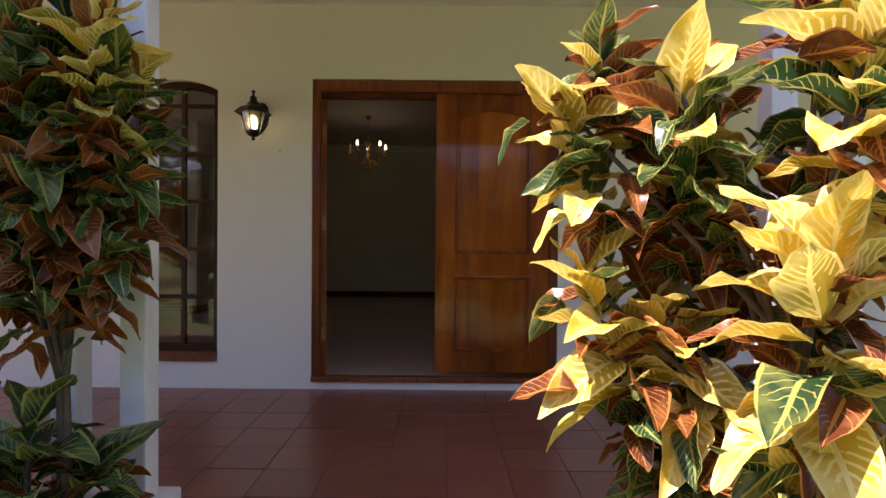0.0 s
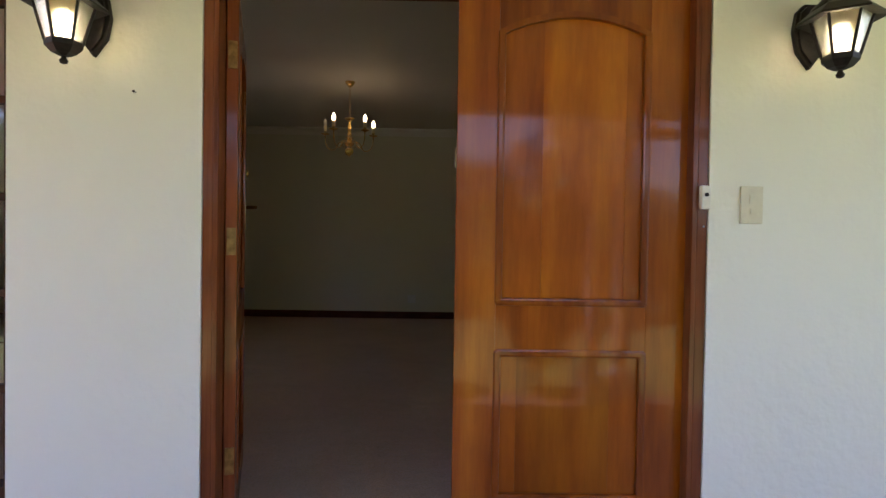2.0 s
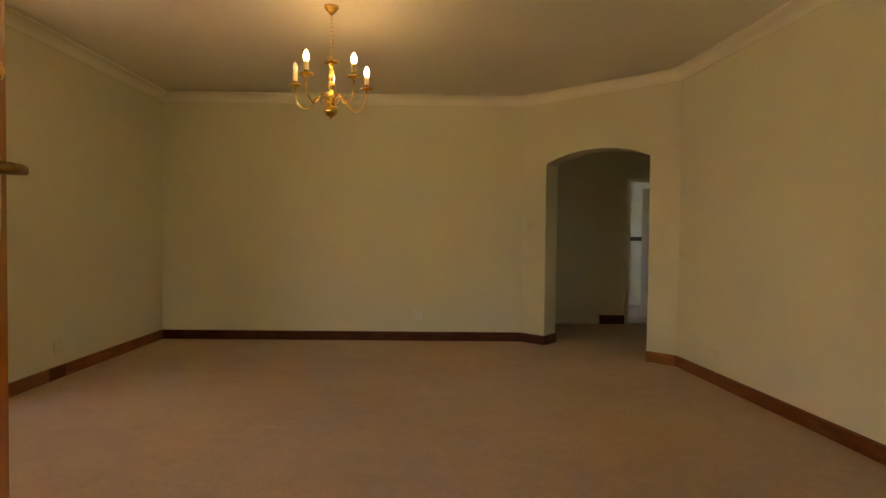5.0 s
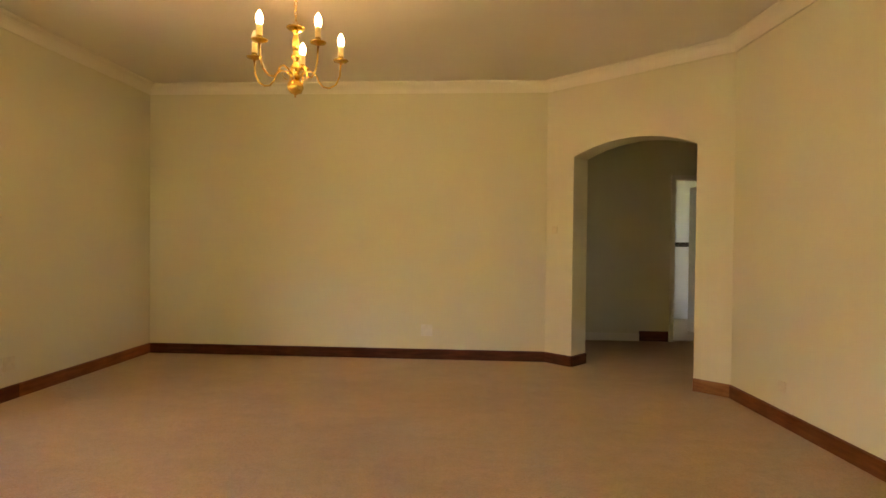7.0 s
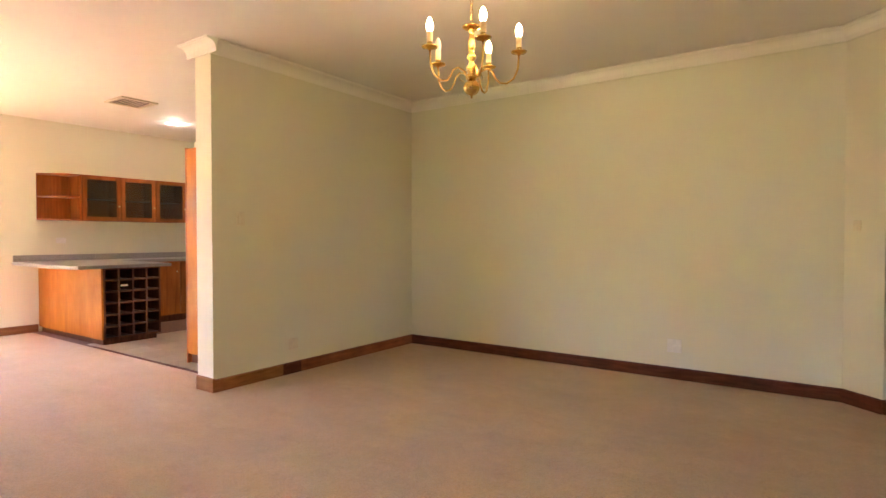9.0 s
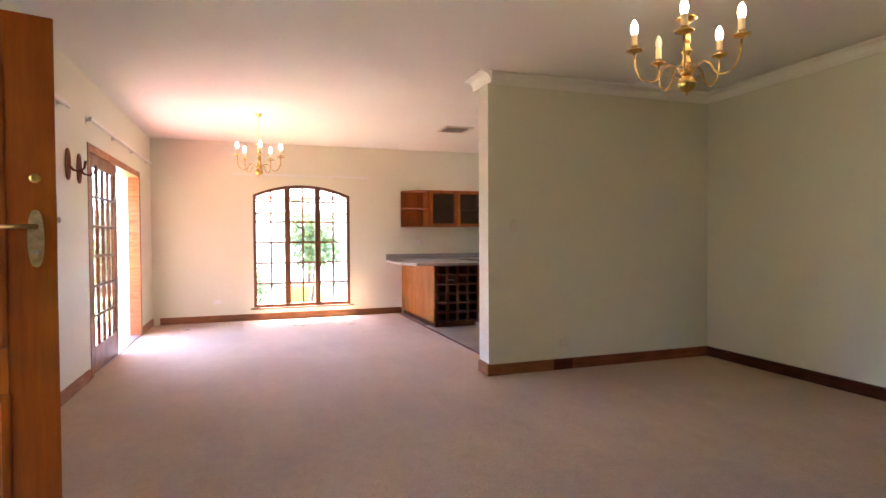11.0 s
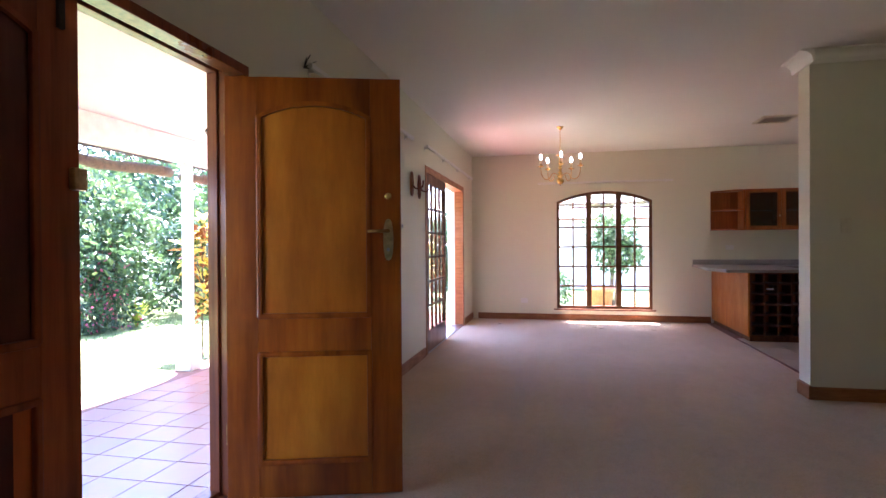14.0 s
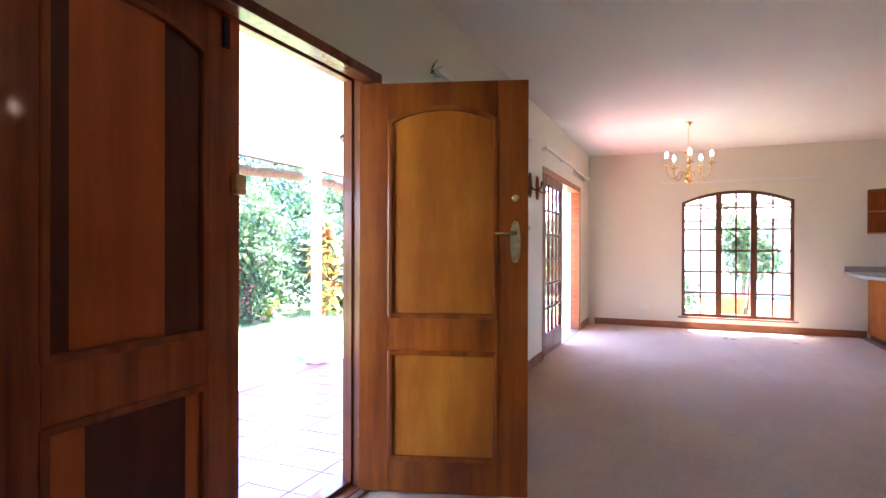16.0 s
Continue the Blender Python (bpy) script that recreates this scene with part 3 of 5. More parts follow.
DARKWIN = "narrow arched window with dark timber glazing bars"
arched_window("window_1", 0.55, 0.2, 2.07, 0.07, 2, 6, 0.07, M_SASH, pose(-2.10, 0.085, 0), DARKWIN, M_SILL, 0.105)
arched_window("window_2", 0.53, 0.2, 2.07, 0.07, 2, 6, 0.07, M_SASH, pose(1.53, 0.085, 0), DARKWIN, M_SILL, 0.105)
w3 = arched_window("window_3", 1.48, 0.19, 1.93, 0.16, 2, 6, 0.09, M_WINDOW, pose(WX - 0.06, 1.60, 0, 0, 0, 90), "arched brown timber window of three small-paned casements", None, 0, 3)
bm = boxes((-0.05, 1.53, -0.10, -0.02, 0.165, 0.188), bevel=0.005)
part("window_sill", bm, M_WINDOW, w3, "brown timber inner sill")
# unseen window, added to brighten the bathroom
arched_window("window_4", 0.8, 0.9, 2.1, 0.0, 1, 2, 0.06, M_SASH, pose(3.7, 9.5, 0), "unseen small bathroom window added to let in daylight", None, 0)


# ---------------------------------------------------------------- the double front door
def door_leaf(name, m, label, inner_low, plywood=False):
    """A panelled leaf: hinge edge on the local z axis, x runs to the free edge, y is its thickness (outer face at 0)."""
    W, T, H = 0.838, 0.042, 2.03
    d = thing(name, label, "door", m)

    def piece(what, bm, outer, inner):
        for f in bm.faces:
            low = f.calc_center_median().y < T / 2
            f.material_index = 1 if low == inner_low else 0
        part(what, bm, (outer, inner), d)

    z_lo, z_mid0, z_mid1, z_sp, rise = 0.16, 0.70, 0.868, 1.845, 0.07
    xl, xr = 0.15, W - 0.148
    piece("stile", boxes((0, xl, 0, T, 0, H), bevel=0.003), M_DOOR, M_DOOR_IN)
    piece("stile", boxes((xr, W, 0, T, 0, H), bevel=0.003), M_DOOR, M_DOOR_IN)
    piece("rail", boxes((xl, xr, 0.0005, T - 0.0005, 0, z_lo)), M_DOOR, M_DOOR_IN)
    piece("rail", boxes((xl, xr, 0.0005, T - 0.0005, z_mid0, z_mid1)), M_DOOR, M_DOOR_IN)
    top = bmesh.new()
    n = 14
    for i in range(n):
        a, b = xl + (xr - xl) * i / n, xl + (xr - xl) * (i + 1) / n
        prism(top, [(a, arc_z(a, xl, xr, z_sp, rise)), (b, arc_z(b, xl, xr, z_sp, rise)), (b, H), (a, H)], 0.0005, T - 0.0005)
    bmesh.ops.remove_doubles(top, verts=top.verts, dist=1e-5)
    piece("rail", top, M_DOOR, M_DOOR_IN)
    # raised panels of three boards each, and their mouldings
    for z0, z1, arched in ((z_lo, z_mid0, 0), (z_mid1, z_sp, 1)):
        cuts = [xl, xr] if plywood else [xl, 0.228, 0.528, xr] if arched else [xl, 0.272, 0.61, xr]
        for k, (a, b) in enumerate(zip(cuts, cuts[1:])):
            bm = bmesh.new()
            steps = 12 if arched else 1
            tops = [(b - (b - a) * i / steps, (arc_z(b - (b - a) * i / steps, xl, xr, z_sp, rise) if arched else z1)) for i in range(steps + 1)]
            prism(bm, [(a + 0.0004, z0), (b - 0.0004, z0)] + tops, 0.014, T - 0.014)
            piece("panel_board", bm, M_GOLD if plywood else M_PANEL, M_PANEL_DARK if (k % 2 == 0) == bool(arched) else M_PANEL_IN)
        for y0, y1 in ((-0.005, 0.016), (T - 0.016, T + 0.005)):
            mo = bmesh.new()
            e = 0.022
            box(mo, xl - 0.006, xl + e, y0, y1, z0, z1, 0.008)
            box(mo, xr - e, xr + 0.006, y0, y1, z0, z1, 0.008)
            box(mo, xl, xr, y0, y1, z0 - 0.006, z0 + e, 0.008)
            if arched:
                arch_strip(mo, xl, xr, z_sp, rise, e, y0, y1)
            else:
                box(mo, xl, xr, y0, y1, z1 - e, z1 + 0.006, 0.008)
            piece("moulding", mo, M_DOOR, M_DOOR_IN)
    return d, W, T, H


HX, HY = -0.838, 0.062
# the fixed leaf, closed: hinge at the far jamb, outer face towards the veranda
right_leaf, W_, T_, H_ = door_leaf("door_leaf", pose(0.84, HY + 0.042, 0.055, 0, 0, 180), "closed varnished orange-brown panelled door leaf", True)
left_leaf, _, _, _ = door_leaf("door_leaf", pose(HX, HY + 0.045, 0.012, 0, 0, 0) @ pose(0, 0, 0, 0, 0, 107.3) @ pose(0, -0.042, 0), "open varnished orange-brown panelled door leaf with brass lock", False, True)
for z in (0.26, 1.07, 1.75):
    part("hinge", boxes((-0.004, 0.002, 0.004, 0.036, z, z + 0.1), bevel=0.001), M_HINGE, left_leaf, "dull brass butt hinge")


def oval_plate(bm, cx, cz, w, h, y0, y1, n=20):
    out = []
    for i in range(n):
        a = 2 * math.pi * i / n
        out.append((cx + w / 2 * math.cos(a) * (abs(math.cos(a)) ** -0.3 if abs(math.cos(a)) > 0.02 else 1) * 0.9, cz + h / 2 * math.sin(a)))
    return prism(bm, out, y0, y1)


for side in (-1, 1):
    y0, y1 = (-0.005, 0.0) if side < 0 else (T_, T_ + 0.006)
    yk = -0.05 if side < 0 else T_ + 0.05
    part("lock_plate", oval_plate(bmesh.new(), W_ - 0.062, 1.243, 0.055, 0.205, y0, y1), M_OLDBRASS, left_leaf, "worn oval brass lock plate")
    lever = tube([(W_ - 0.062, (y0 + y1) / 2, 1.285), (W_ - 0.062, yk, 1.285), (W_ - 0.075, yk, 1.285), (W_ - 0.16, yk, 1.283)], [0.009, 0.009, 0.009, 0.007], 10)
    part("door_handle", lever, M_HINGE, left_leaf, "tarnished brass lever handle", True)
    cyl = lathe([(0.0, 0.0), (0.017, 0.0), (0.017, 0.008), (0.011, 0.012), (0.0, 0.012)], 16)
    part("lock_cylinder", cyl, M_BRASS, left_leaf, "round brass deadlock", False, pose(W_ - 0.062, y1 if side > 0 else y0, 1.455, -90 * side, 0, 0))
    key = lathe([(0.0, 0.0), (0.009, 0.0), (0.009, 0.004), (0.0, 0.004)], 12)
    part("keyhole", key, M_STEEL, left_leaf, "", False, pose(W_ - 0.062, y1 if side > 0 else y0, 1.195, -90 * side, 0, 0))
part("latch", boxes((W_ - 0.001, W_ + 0.012, 0.014, 0.028, 1.30, 1.32), bevel=0.002), M_STEEL, left_leaf, "steel latch bolt")
part("edge_plate", boxes((W_ - 0.0005, W_ + 0.0015, 0.008, 0.034, 1.20, 1.40)), M_BRASS, left_leaf, "brass edge plate")
# fittings on the fixed leaf: bolt at the top, lock keep at the meeting edge
part("slide_bolt", boxes((W_ - 0.085, W_ - 0.06, -0.014, -0.0005, 1.88, 1.99), bevel=0.003), M_IRON, right_leaf, "dark iron slide bolt")
part("lock_keep", boxes((W_ - 0.045, W_ + 0.006, -0.03, -0.0005, 1.36, 1.435), bevel=0.008), M_OLDBRASS, right_leaf, "dull brass lock keep")

door_frame = thing("door_frame", "red-brown varnished timber double door frame", "door frame", kind="structure")
part("jamb", boxes((-0.878, -0.842, 0.006, 0.118, -0.001, 2.15), (-0.842, -0.825, 0.006, 0.058, 0.005, 2.09), bevel=0.003), M_FRAME, door_frame)
part("jamb", boxes((0.842, 0.878, 0.006, 0.118, -0.001, 2.15), (0.825, 0.842, 0.006, 0.058, 0.005, 2.09), bevel=0.003), M_FRAME, door_frame)
part("head", boxes((-0.842, 0.842, 0.007, 0.117, 2.09, 2.15), (-0.842, 0.842, 0.007, 0.058, 2.072, 2.09), bevel=0.003), M_FRAME, door_frame)
part("threshold", boxes((-0.877, 0.877, -0.03, 0.055, 0.0, 0.034), (-0.84, 0.84, 0.055, 0.118, -0.001, 0.012), bevel=0.005), M_FRAME, door_frame)
part("inner_lining", boxes((-0.878, -0.845, 0.119, 0.203, 0.0, 2.056), bevel=0.004), M_FRAME, door_frame)
part("inner_lining", boxes((0.845, 0.878, 0.119, 0.203, 0.0, 2.056), bevel=0.004), M_FRAME, door_frame)
part("inner_lining", boxes((-0.878, 0.878, 0.119, 0.204, 2.056, 2.102), bevel=0.004), M_FRAME, door_frame)
slab("trim", -0.88, 0.88, 0.1185, 0.2, 2.103, 2.156, M_IN, "cream plaster strip over the door frame", "trim")
part("weather_strip", boxes((-0.84, -0.002, 0.125, 0.16, 0.0, 0.012), bevel=0.002), M_STEEL, door_frame, "aluminium threshold strip")

bell = thing("doorbell", "small white doorbell box with a dark push button", "doorbell", pose(0.862, 0.003, 1.27))
part("housing", boxes((-0.017, 0.017, -0.022, 0.0, 0.0, 0.082), bevel=0.004), M_WHITE, bell)
part("button", lathe([(0, 0), (0.007, 0), (0.007, 0.004), (0, 0.004)], 12), M_IRON, bell, "dark push button", False, pose(0, -0.022, 0.05, 90, 0, 0))
part("screw", lathe([(0, 0), (0.004, 0), (0.0, 0.003)], 8), M_STEEL, bell, "", False, pose(0, -0.006, -0.06, 90, 0, 0))


def plate_switch(name, m, w, h, label, rockers, mat):
    s = thing(name, label, "switch" if "switch" in name else "socket", m)
    part("plate", boxes((-w / 2, w / 2, -0.009, 0, -h / 2, h / 2), bevel=0.003), mat, s)
    for x, z, a, b in rockers:
        part("rocker", boxes((x - a / 2, x + a / 2, -0.013, -0.008, z - b / 2, z + b / 2), bevel=0.0015), mat, s)
    return s


plate_switch("light_switch", pose(1.025, 0, 1.287), 0.078, 0.13, "weathered off-white switch plate on the outer wall", [(0, 0.02, 0.02, 0.028), (0, -0.022, 0.014, 0.02)], M_CREAMP)
plate_switch("light_switch", pose(0.80, 6.016, 1.29, 0, 0, -41.7), 0.055, 0.075, "small cream light switch beside the arch", [(0, 0, 0.018, 0.03)], M_CREAMP)
plate_switch("light_switch", pose(-3.28, 3.84, 1.36, 0, 0, 90), 0.075, 0.115, "cream light switch on the wing wall", [(0, 0.02, 0.02, 0.03), (0, -0.02, 0.02, 0.03)], M_CREAMP)
SOCK = [(-0.03, -0.01, 0.012, 0.02), (0.03, -0.01, 0.012, 0.02), (0, 0.028, 0.02, 0.012)]
plate_switch("wall_socket", pose(-0.436, 6.083, 0.285), 0.115, 0.115, "white wall socket low on the back wall", SOCK, M_WHITE)
plate_switch("wall_socket", pose(2.038, 4.33, 0.25, 0, 0, -85.96), 0.07, 0.07, "small cream wall socket near the floor", [(0, 0, 0.02, 0.02)], M_CREAMP)
plate_switch("wall_socket", pose(-3.28, 4.37, 0.26, 0, 0, 90), 0.1, 0.1, "cream wall socket on the wing wall", SOCK, M_CREAMP)
plate_switch("wall_socket", pose(WX, 1.07, 0.31, 0, 0, 90), 0.115, 0.075, "white wall socket in the dining room", SOCK, M_WHITE)
plate_switch("wall_socket", pose(WX, 4.2, 1.17, 0, 0, 90), 0.115, 0.075, "white wall socket above the worktop", SOCK, M_WHITE)


nail = thing("wall_nail", "small dark nail in the plastered outer wall", "nail", pose(-1.106, 0.0, 1.64, 90, 0, 0))
part("shank", lathe([(0, -0.004), (0.0018, -0.004), (0.0018, 0.014), (0.005, 0.0145), (0.005, 0.016), (0, 0.016)], 8), M_IRON, nail)
wire = thing("wire_hook", "bent dark wire hook at the end of the curtain rail", "hook", pose(-1.47, 0.2, 2.285))
for k, (dx, dz) in enumerate(((0.07, 0.035), (-0.06, 0.05), (0.085, -0.03), (-0.075, 0.005), (0.02, 0.065))):
    part("prong", tube([(0, 0.004, 0), (dx * 0.5, 0.03, dz * 0.6), (dx, 0.055, dz)], [0.004, 0.003, 0.002], 6), M_IRON, wire, "", True)


# ---------------------------------------------------------------- lanterns on the front wall
def lantern(x):
    l = thing("wall_lantern", "lit black six-sided carriage lantern on the front wall", "wall lamp", pose(x, -0.165, 1.685), "lanterns beside the front door")
    def hexa(prof):
        bm = lathe(prof, 6)
        bmesh.ops.rotate(bm, verts=bm.verts, cent=(0, 0, 0), matrix=Matrix.Rotation(math.pi / 6, 3, "Z"))
        return bm

    part("roof", hexa([(0.0, 0.262), (0.03, 0.258), (0.045, 0.235), (0.085, 0.218), (0.122, 0.186), (0.124, 0.178), (0.09, 0.184), (0.0, 0.2)]), M_BLACK, l)
    part("chimney", lathe([(0.0, 0.34), (0.01, 0.338), (0.014, 0.328), (0.008, 0.318), (0.008, 0.302), (0.022, 0.296), (0.024, 0.262), (0.034, 0.252), (0, 0.252)], 14), M_BLACK, l, "", True)
    part("base", hexa([(0.0, 0.055), (0.048, 0.06), (0.053, 0.068), (0.052, 0.05), (0.034, 0.030), (0.014, 0.022), (0.0, 0.022)]), M_BLACK, l)
    part("finial", lathe([(0.0, 0.028), (0.01, 0.026), (0.007, 0.018), (0.013, 0.008), (0.01, 0.0), (0.0, -0.004)], 14), M_BLACK, l, "", True)
    for i in range(6):
        a = math.pi / 3 * i + math.pi / 6
        p, q = Vector((0.05 * math.cos(a), 0.05 * math.sin(a), 0.064)), Vector((0.083 * math.cos(a), 0.083 * math.sin(a), 0.188))
        part("rib", tube([p, q], 0.0048, 6), M_BLACK, l)
        b = a + math.pi / 3
        bm = bmesh.new()
        vs = [bm.verts.new(v) for v in (p * 0.97 + Vector((0, 0, 0.002)), Vector((0.0485 * math.cos(b), 0.0485 * math.sin(b), 0.064)), Vector((0.0805 * math.cos(b), 0.0805 * math.sin(b), 0.188)), q * 0.97 + Vector((0, 0, 0.006)))]
        bm.faces.new(vs)
        bmesh.ops.solidify(bm, geom=list(bm.faces), thickness=0.002)
        g = part("pane", bm, M_LGLASS, l, "yellowish ribbed glass")
        g.visible_shadow = False
    part("bulb", lathe([(0.0, 0.168), (0.018, 0.162), (0.027, 0.142), (0.027, 0.088), (0.017, 0.07), (0.0, 0.068)], 16), M_LBULB, l, "glowing white lamp", True)
    bp = bmesh.new()
    prism(bp, [(0.0, 0.07), (0.045, 0.13), (0.058, 0.2), (0.048, 0.265), (0.024, 0.29), (-0.024, 0.29), (-0.048, 0.265), (-0.058, 0.2), (-0.045, 0.13)], 0.135, 0.164)
    bmesh.ops.bevel(bp, geom=[e for e in bp.edges if all(v.co.y < 0.136 for v in e.verts)], offset=0.01, segments=2, affect="EDGES")
    part("back_plate", bp, M_BLACK, l)
    part("arm", tube([(0, 0.15, 0.21), (0, 0.11, 0.245), (0, 0.06, 0.258), (0, 0.015, 0.252)], [0.03, 0.026, 0.024, 0.02], 10), M_BLACK, l, "", True)
    lamp("lantern_light", (x, -0.165, 1.80), 5.6, (1.0, 0.81, 0.26), 0.02)
    return l


lantern(-1.242)
lantern(1.207)


# ---------------------------------------------------------------- chandeliers
def chandelier(m, lit, bulb_mat, label):
    c = thing("chandelier", label, "chandelier", m)
    R = 0.255
    part("ball", lathe([(0, -0.0), (0.006, 0.002), (0.005, 0.012), (0.012, 0.018), (0.03, 0.026), (0.043, 0.045), (0.046, 0.06), (0.042, 0.078), (0.028, 0.094), (0.018, 0.1), (0, 0.1)], 20), M_BRASS, c, "polished brass ball", True)
    part("column", lathe([(0.018, 0.098), (0.03, 0.108), (0.034, 0.122), (0.02, 0.136), (0.026, 0.15), (0.03, 0.17), (0.016, 0.186), (0.014, 0.205), (0.024, 0.215), (0.026, 0.232), (0.013, 0.246), (0.018, 0.262), (0.02, 0.3), (0.014, 0.34), (0.012, 0.36), (0.02, 0.366), (0.02, 0.372), (0, 0.372)], 18), M_BRASS, c, "", True)
    part("crown", lathe([(0, 0.372), (0.034, 0.374), (0.05, 0.384), (0.052, 0.39), (0.03, 0.396), (0.008, 0.402), (0, 0.402)], 18), M_BRASS, c, "", True)
    top = CEIL - 1.963
    # the chain
    z = 0.40
    k = 0
    while z < top - 0.06:
        pts = [(0.0085 * math.cos(a), 0, z + 0.015 + 0.017 * math.sin(a)) for a in [2 * math.pi * i / 10 for i in range(11)]]
        part("chain_link", tube(pts, 0.002, 5), M_BRASS, c, "", False, pose(0, 0, 0, 0, 0, 90 * (k % 2)))
        z += 0.027
        k += 1
    part("ceiling_rose", lathe([(0, top - 0.055), (0.008, top - 0.055), (0.02, top - 0.045), (0.048, top - 0.012), (0.05, top), (0, top)], 18), M_BRASS, c, "brass ceiling rose", True)
    for i in range(5):
        a = radians(27 + 72 * i)
        e = Vector((math.cos(a), math.sin(a), 0))
        path = [(0.02, 0.115), (0.05, 0.145), (0.085, 0.158), (0.115, 0.14), (0.13, 0.105), (0.155, 0.078), (0.19, 0.075), (0.228, 0.1), (0.25, 0.15), (R, 0.222)]
        smooth = []
        for s in range(len(path) - 1):
            smooth += [path[s], ((path[s][0] + path[s + 1][0]) / 2, (path[s][1] + path[s + 1][1]) / 2)]
        arm = part("arm", tube([e * r + Vector((0, 0, zz)) for r, zz in smooth + [path[-1]]], 0.0055, 8), M_BRASS, c, "curved brass arm", True)
        scroll = [(0.03 + 0.035 * math.sin(t) * (1 - t / 9), 0.125 - 0.03 * math.cos(t) * (1 - t / 9)) for t in [j * 0.6 for j in range(10)]]
        f = Vector((math.cos(a + 0.63), math.sin(a + 0.63), 0))
        part("scroll", tube([f * (r + 0.012) + Vector((0, 0, zz)) for r, zz in scroll], 0.0035, 6), M_OLDBRASS, c, "small brass scroll", True)
        at = e * R + Vector((0, 0, 0.028))
        part("drip_pan", lathe([(0.006, 0.192), (0.012, 0.2), (0.04, 0.208), (0.044, 0.214), (0.04, 0.216), (0.015, 0.212), (0.016, 0.236), (0.0, 0.236)], 18, None, at), M_BRASS, c, "", True)
        part("candle_sleeve", lathe([(0.0155, 0.214), (0.0155, 0.29), (0.014, 0.293), (0, 0.293)], 14, None, at), M_CANDLE, c, "cream candle sleeve", True)
        on = i in lit
        part("bulb", lathe([(0.011, 0.292), (0.017, 0.308), (0.0185, 0.325), (0.014, 0.347), (0.006, 0.362), (0.0, 0.368)], 16, None, at), bulb_mat if on else M_DEAD, c, "glowing candle bulb" if on else "unlit candle bulb", True)
    return c


CH1 = Vector((-0.972, 3.677, 1.963))
CH2 = Vector((-5.6, 1.67, 1.975))
chandelier(Matrix.Translation(CH1), (0, 1, 3, 4), M_BULB, "polished brass five-armed chandelier with lit candle bulbs")
chandelier(Matrix.Translation(CH2) @ pose(0, 0, 0, 0, 0, 48), (0, 1, 2, 3, 4), M_BULB2, "polished brass five-armed chandelier over the empty dining room")
for i in (0, 1, 3, 4):
    a = radians(27 + 72 * i)
    lamp("candle_light", CH1 + Vector((0.255 * math.cos(a), 0.255 * math.sin(a), 0.415)), 0.013, (1.0, 0.72, 0.38), 0.02)
lamp("candle_light", CH2 + Vector((0, 0, 0.46)), 0.03, (1.0, 0.85, 0.65), 0.05)

# ---------------------------------------------------------------- kitchen
def cabinet_door(parent, x0, x1, z0, z1, y, glazed):
    """A framed door in the plane y, facing negative y."""
    f = 0.055
    dr = part("door", boxes((x0, x0 + f, y - 0.02, y, z0, z1), (x1 - f, x1, y - 0.02, y, z0, z1), (x0 + f, x1 - f, y - 0.0195, y - 0.0005, z0, z0 + f), (x0 + f, x1 - f, y - 0.0195, y - 0.0005, z1 - f, z1), bevel=0.0025), M_CAB, parent)
    g = part("glass" if glazed else "panel", boxes((x0 + f, x1 - f, y - 0.013, y - 0.008, z0 + f, z1 - f)), M_DGLASS if glazed else M_CAB, dr)
    return dr


def wall_unit(y0, y1, label):
    """A glazed cabinet on the end wall; local x along the wall, front at negative y."""
    w = y1 - y0
    u = thing("wall_cabinet", label, "cabinet", pose(WX, y0, 0, 0, 0, 90), "glazed kitchen wall cabinets")
    D, z0, z1, t = 0.31, 1.43, 2.03, 0.017
    body = boxes((0, t, -D, -0.002, z0, z1), (w - t, w, -D, -0.002, z0, z1), (t, w - t, -D, -0.002, z0, z0 + t), (t, w - t, -D, -0.002, z1 - t, z1), (t, w - t, -0.012, -0.002, z0 + t, z1 - t))
    part("body", body, M_CAB, u)
    part("shelf", boxes((t, w - t, -D + 0.02, -0.012, 1.72, 1.736)), M_CAB, u)
    d = cabinet_door(u, 0.002, w - 0.002, z0, z1, -D - 0.001, True)
    part("knob", lathe([(0, 0), (0.006, 0), (0.006, 0.01), (0.013, 0.016), (0.012, 0.024), (0, 0.026)], 12), M_OLDBRASS, d, "small knob", True, pose(w - 0.03, -D - 0.021, z0 + 0.2, 90, 0, 0))
    return u


for y0, y1 in ((4.33, 4.81), (4.81, 5.29), (5.29, 5.75)):
    wall_unit(y0 + 0.001, y1 - 0.001, "orange-brown wooden wall cabinet with a glass door")
sh = thing("corner_shelf", "open tapered wooden end shelf beside the wall cabinets", "shelf", pose(WX, 3.93, 0, 0, 0, 90))
for z in (1.43, 1.725, 2.013):
    bm = bmesh.new()
    out = [(0.0, -0.02), (0.0, -0.06), (0.25, -0.31), (0.397, -0.31), (0.397, -0.02)]
    a = [bm.verts.new((x, y, z)) for x, y in out]
    b = [bm.verts.new((x, y, z + 0.017)) for x, y in out]
    bm.faces.new(a)
    bm.faces.new(b[::-1])
    for i in range(5):
        bm.faces.new((a[i], a[(i + 1) % 5], b[(i + 1) % 5], b[i]))
    part("shelf", bm, M_CAB, sh)
part("back", boxes((0.0, 0.397, -0.02, -0.002, 1.43, 2.03)), M_CAB, sh)
part("side", boxes((0.381, 0.398, -0.31, -0.021, 1.447, 2.013)), M_CAB, sh)

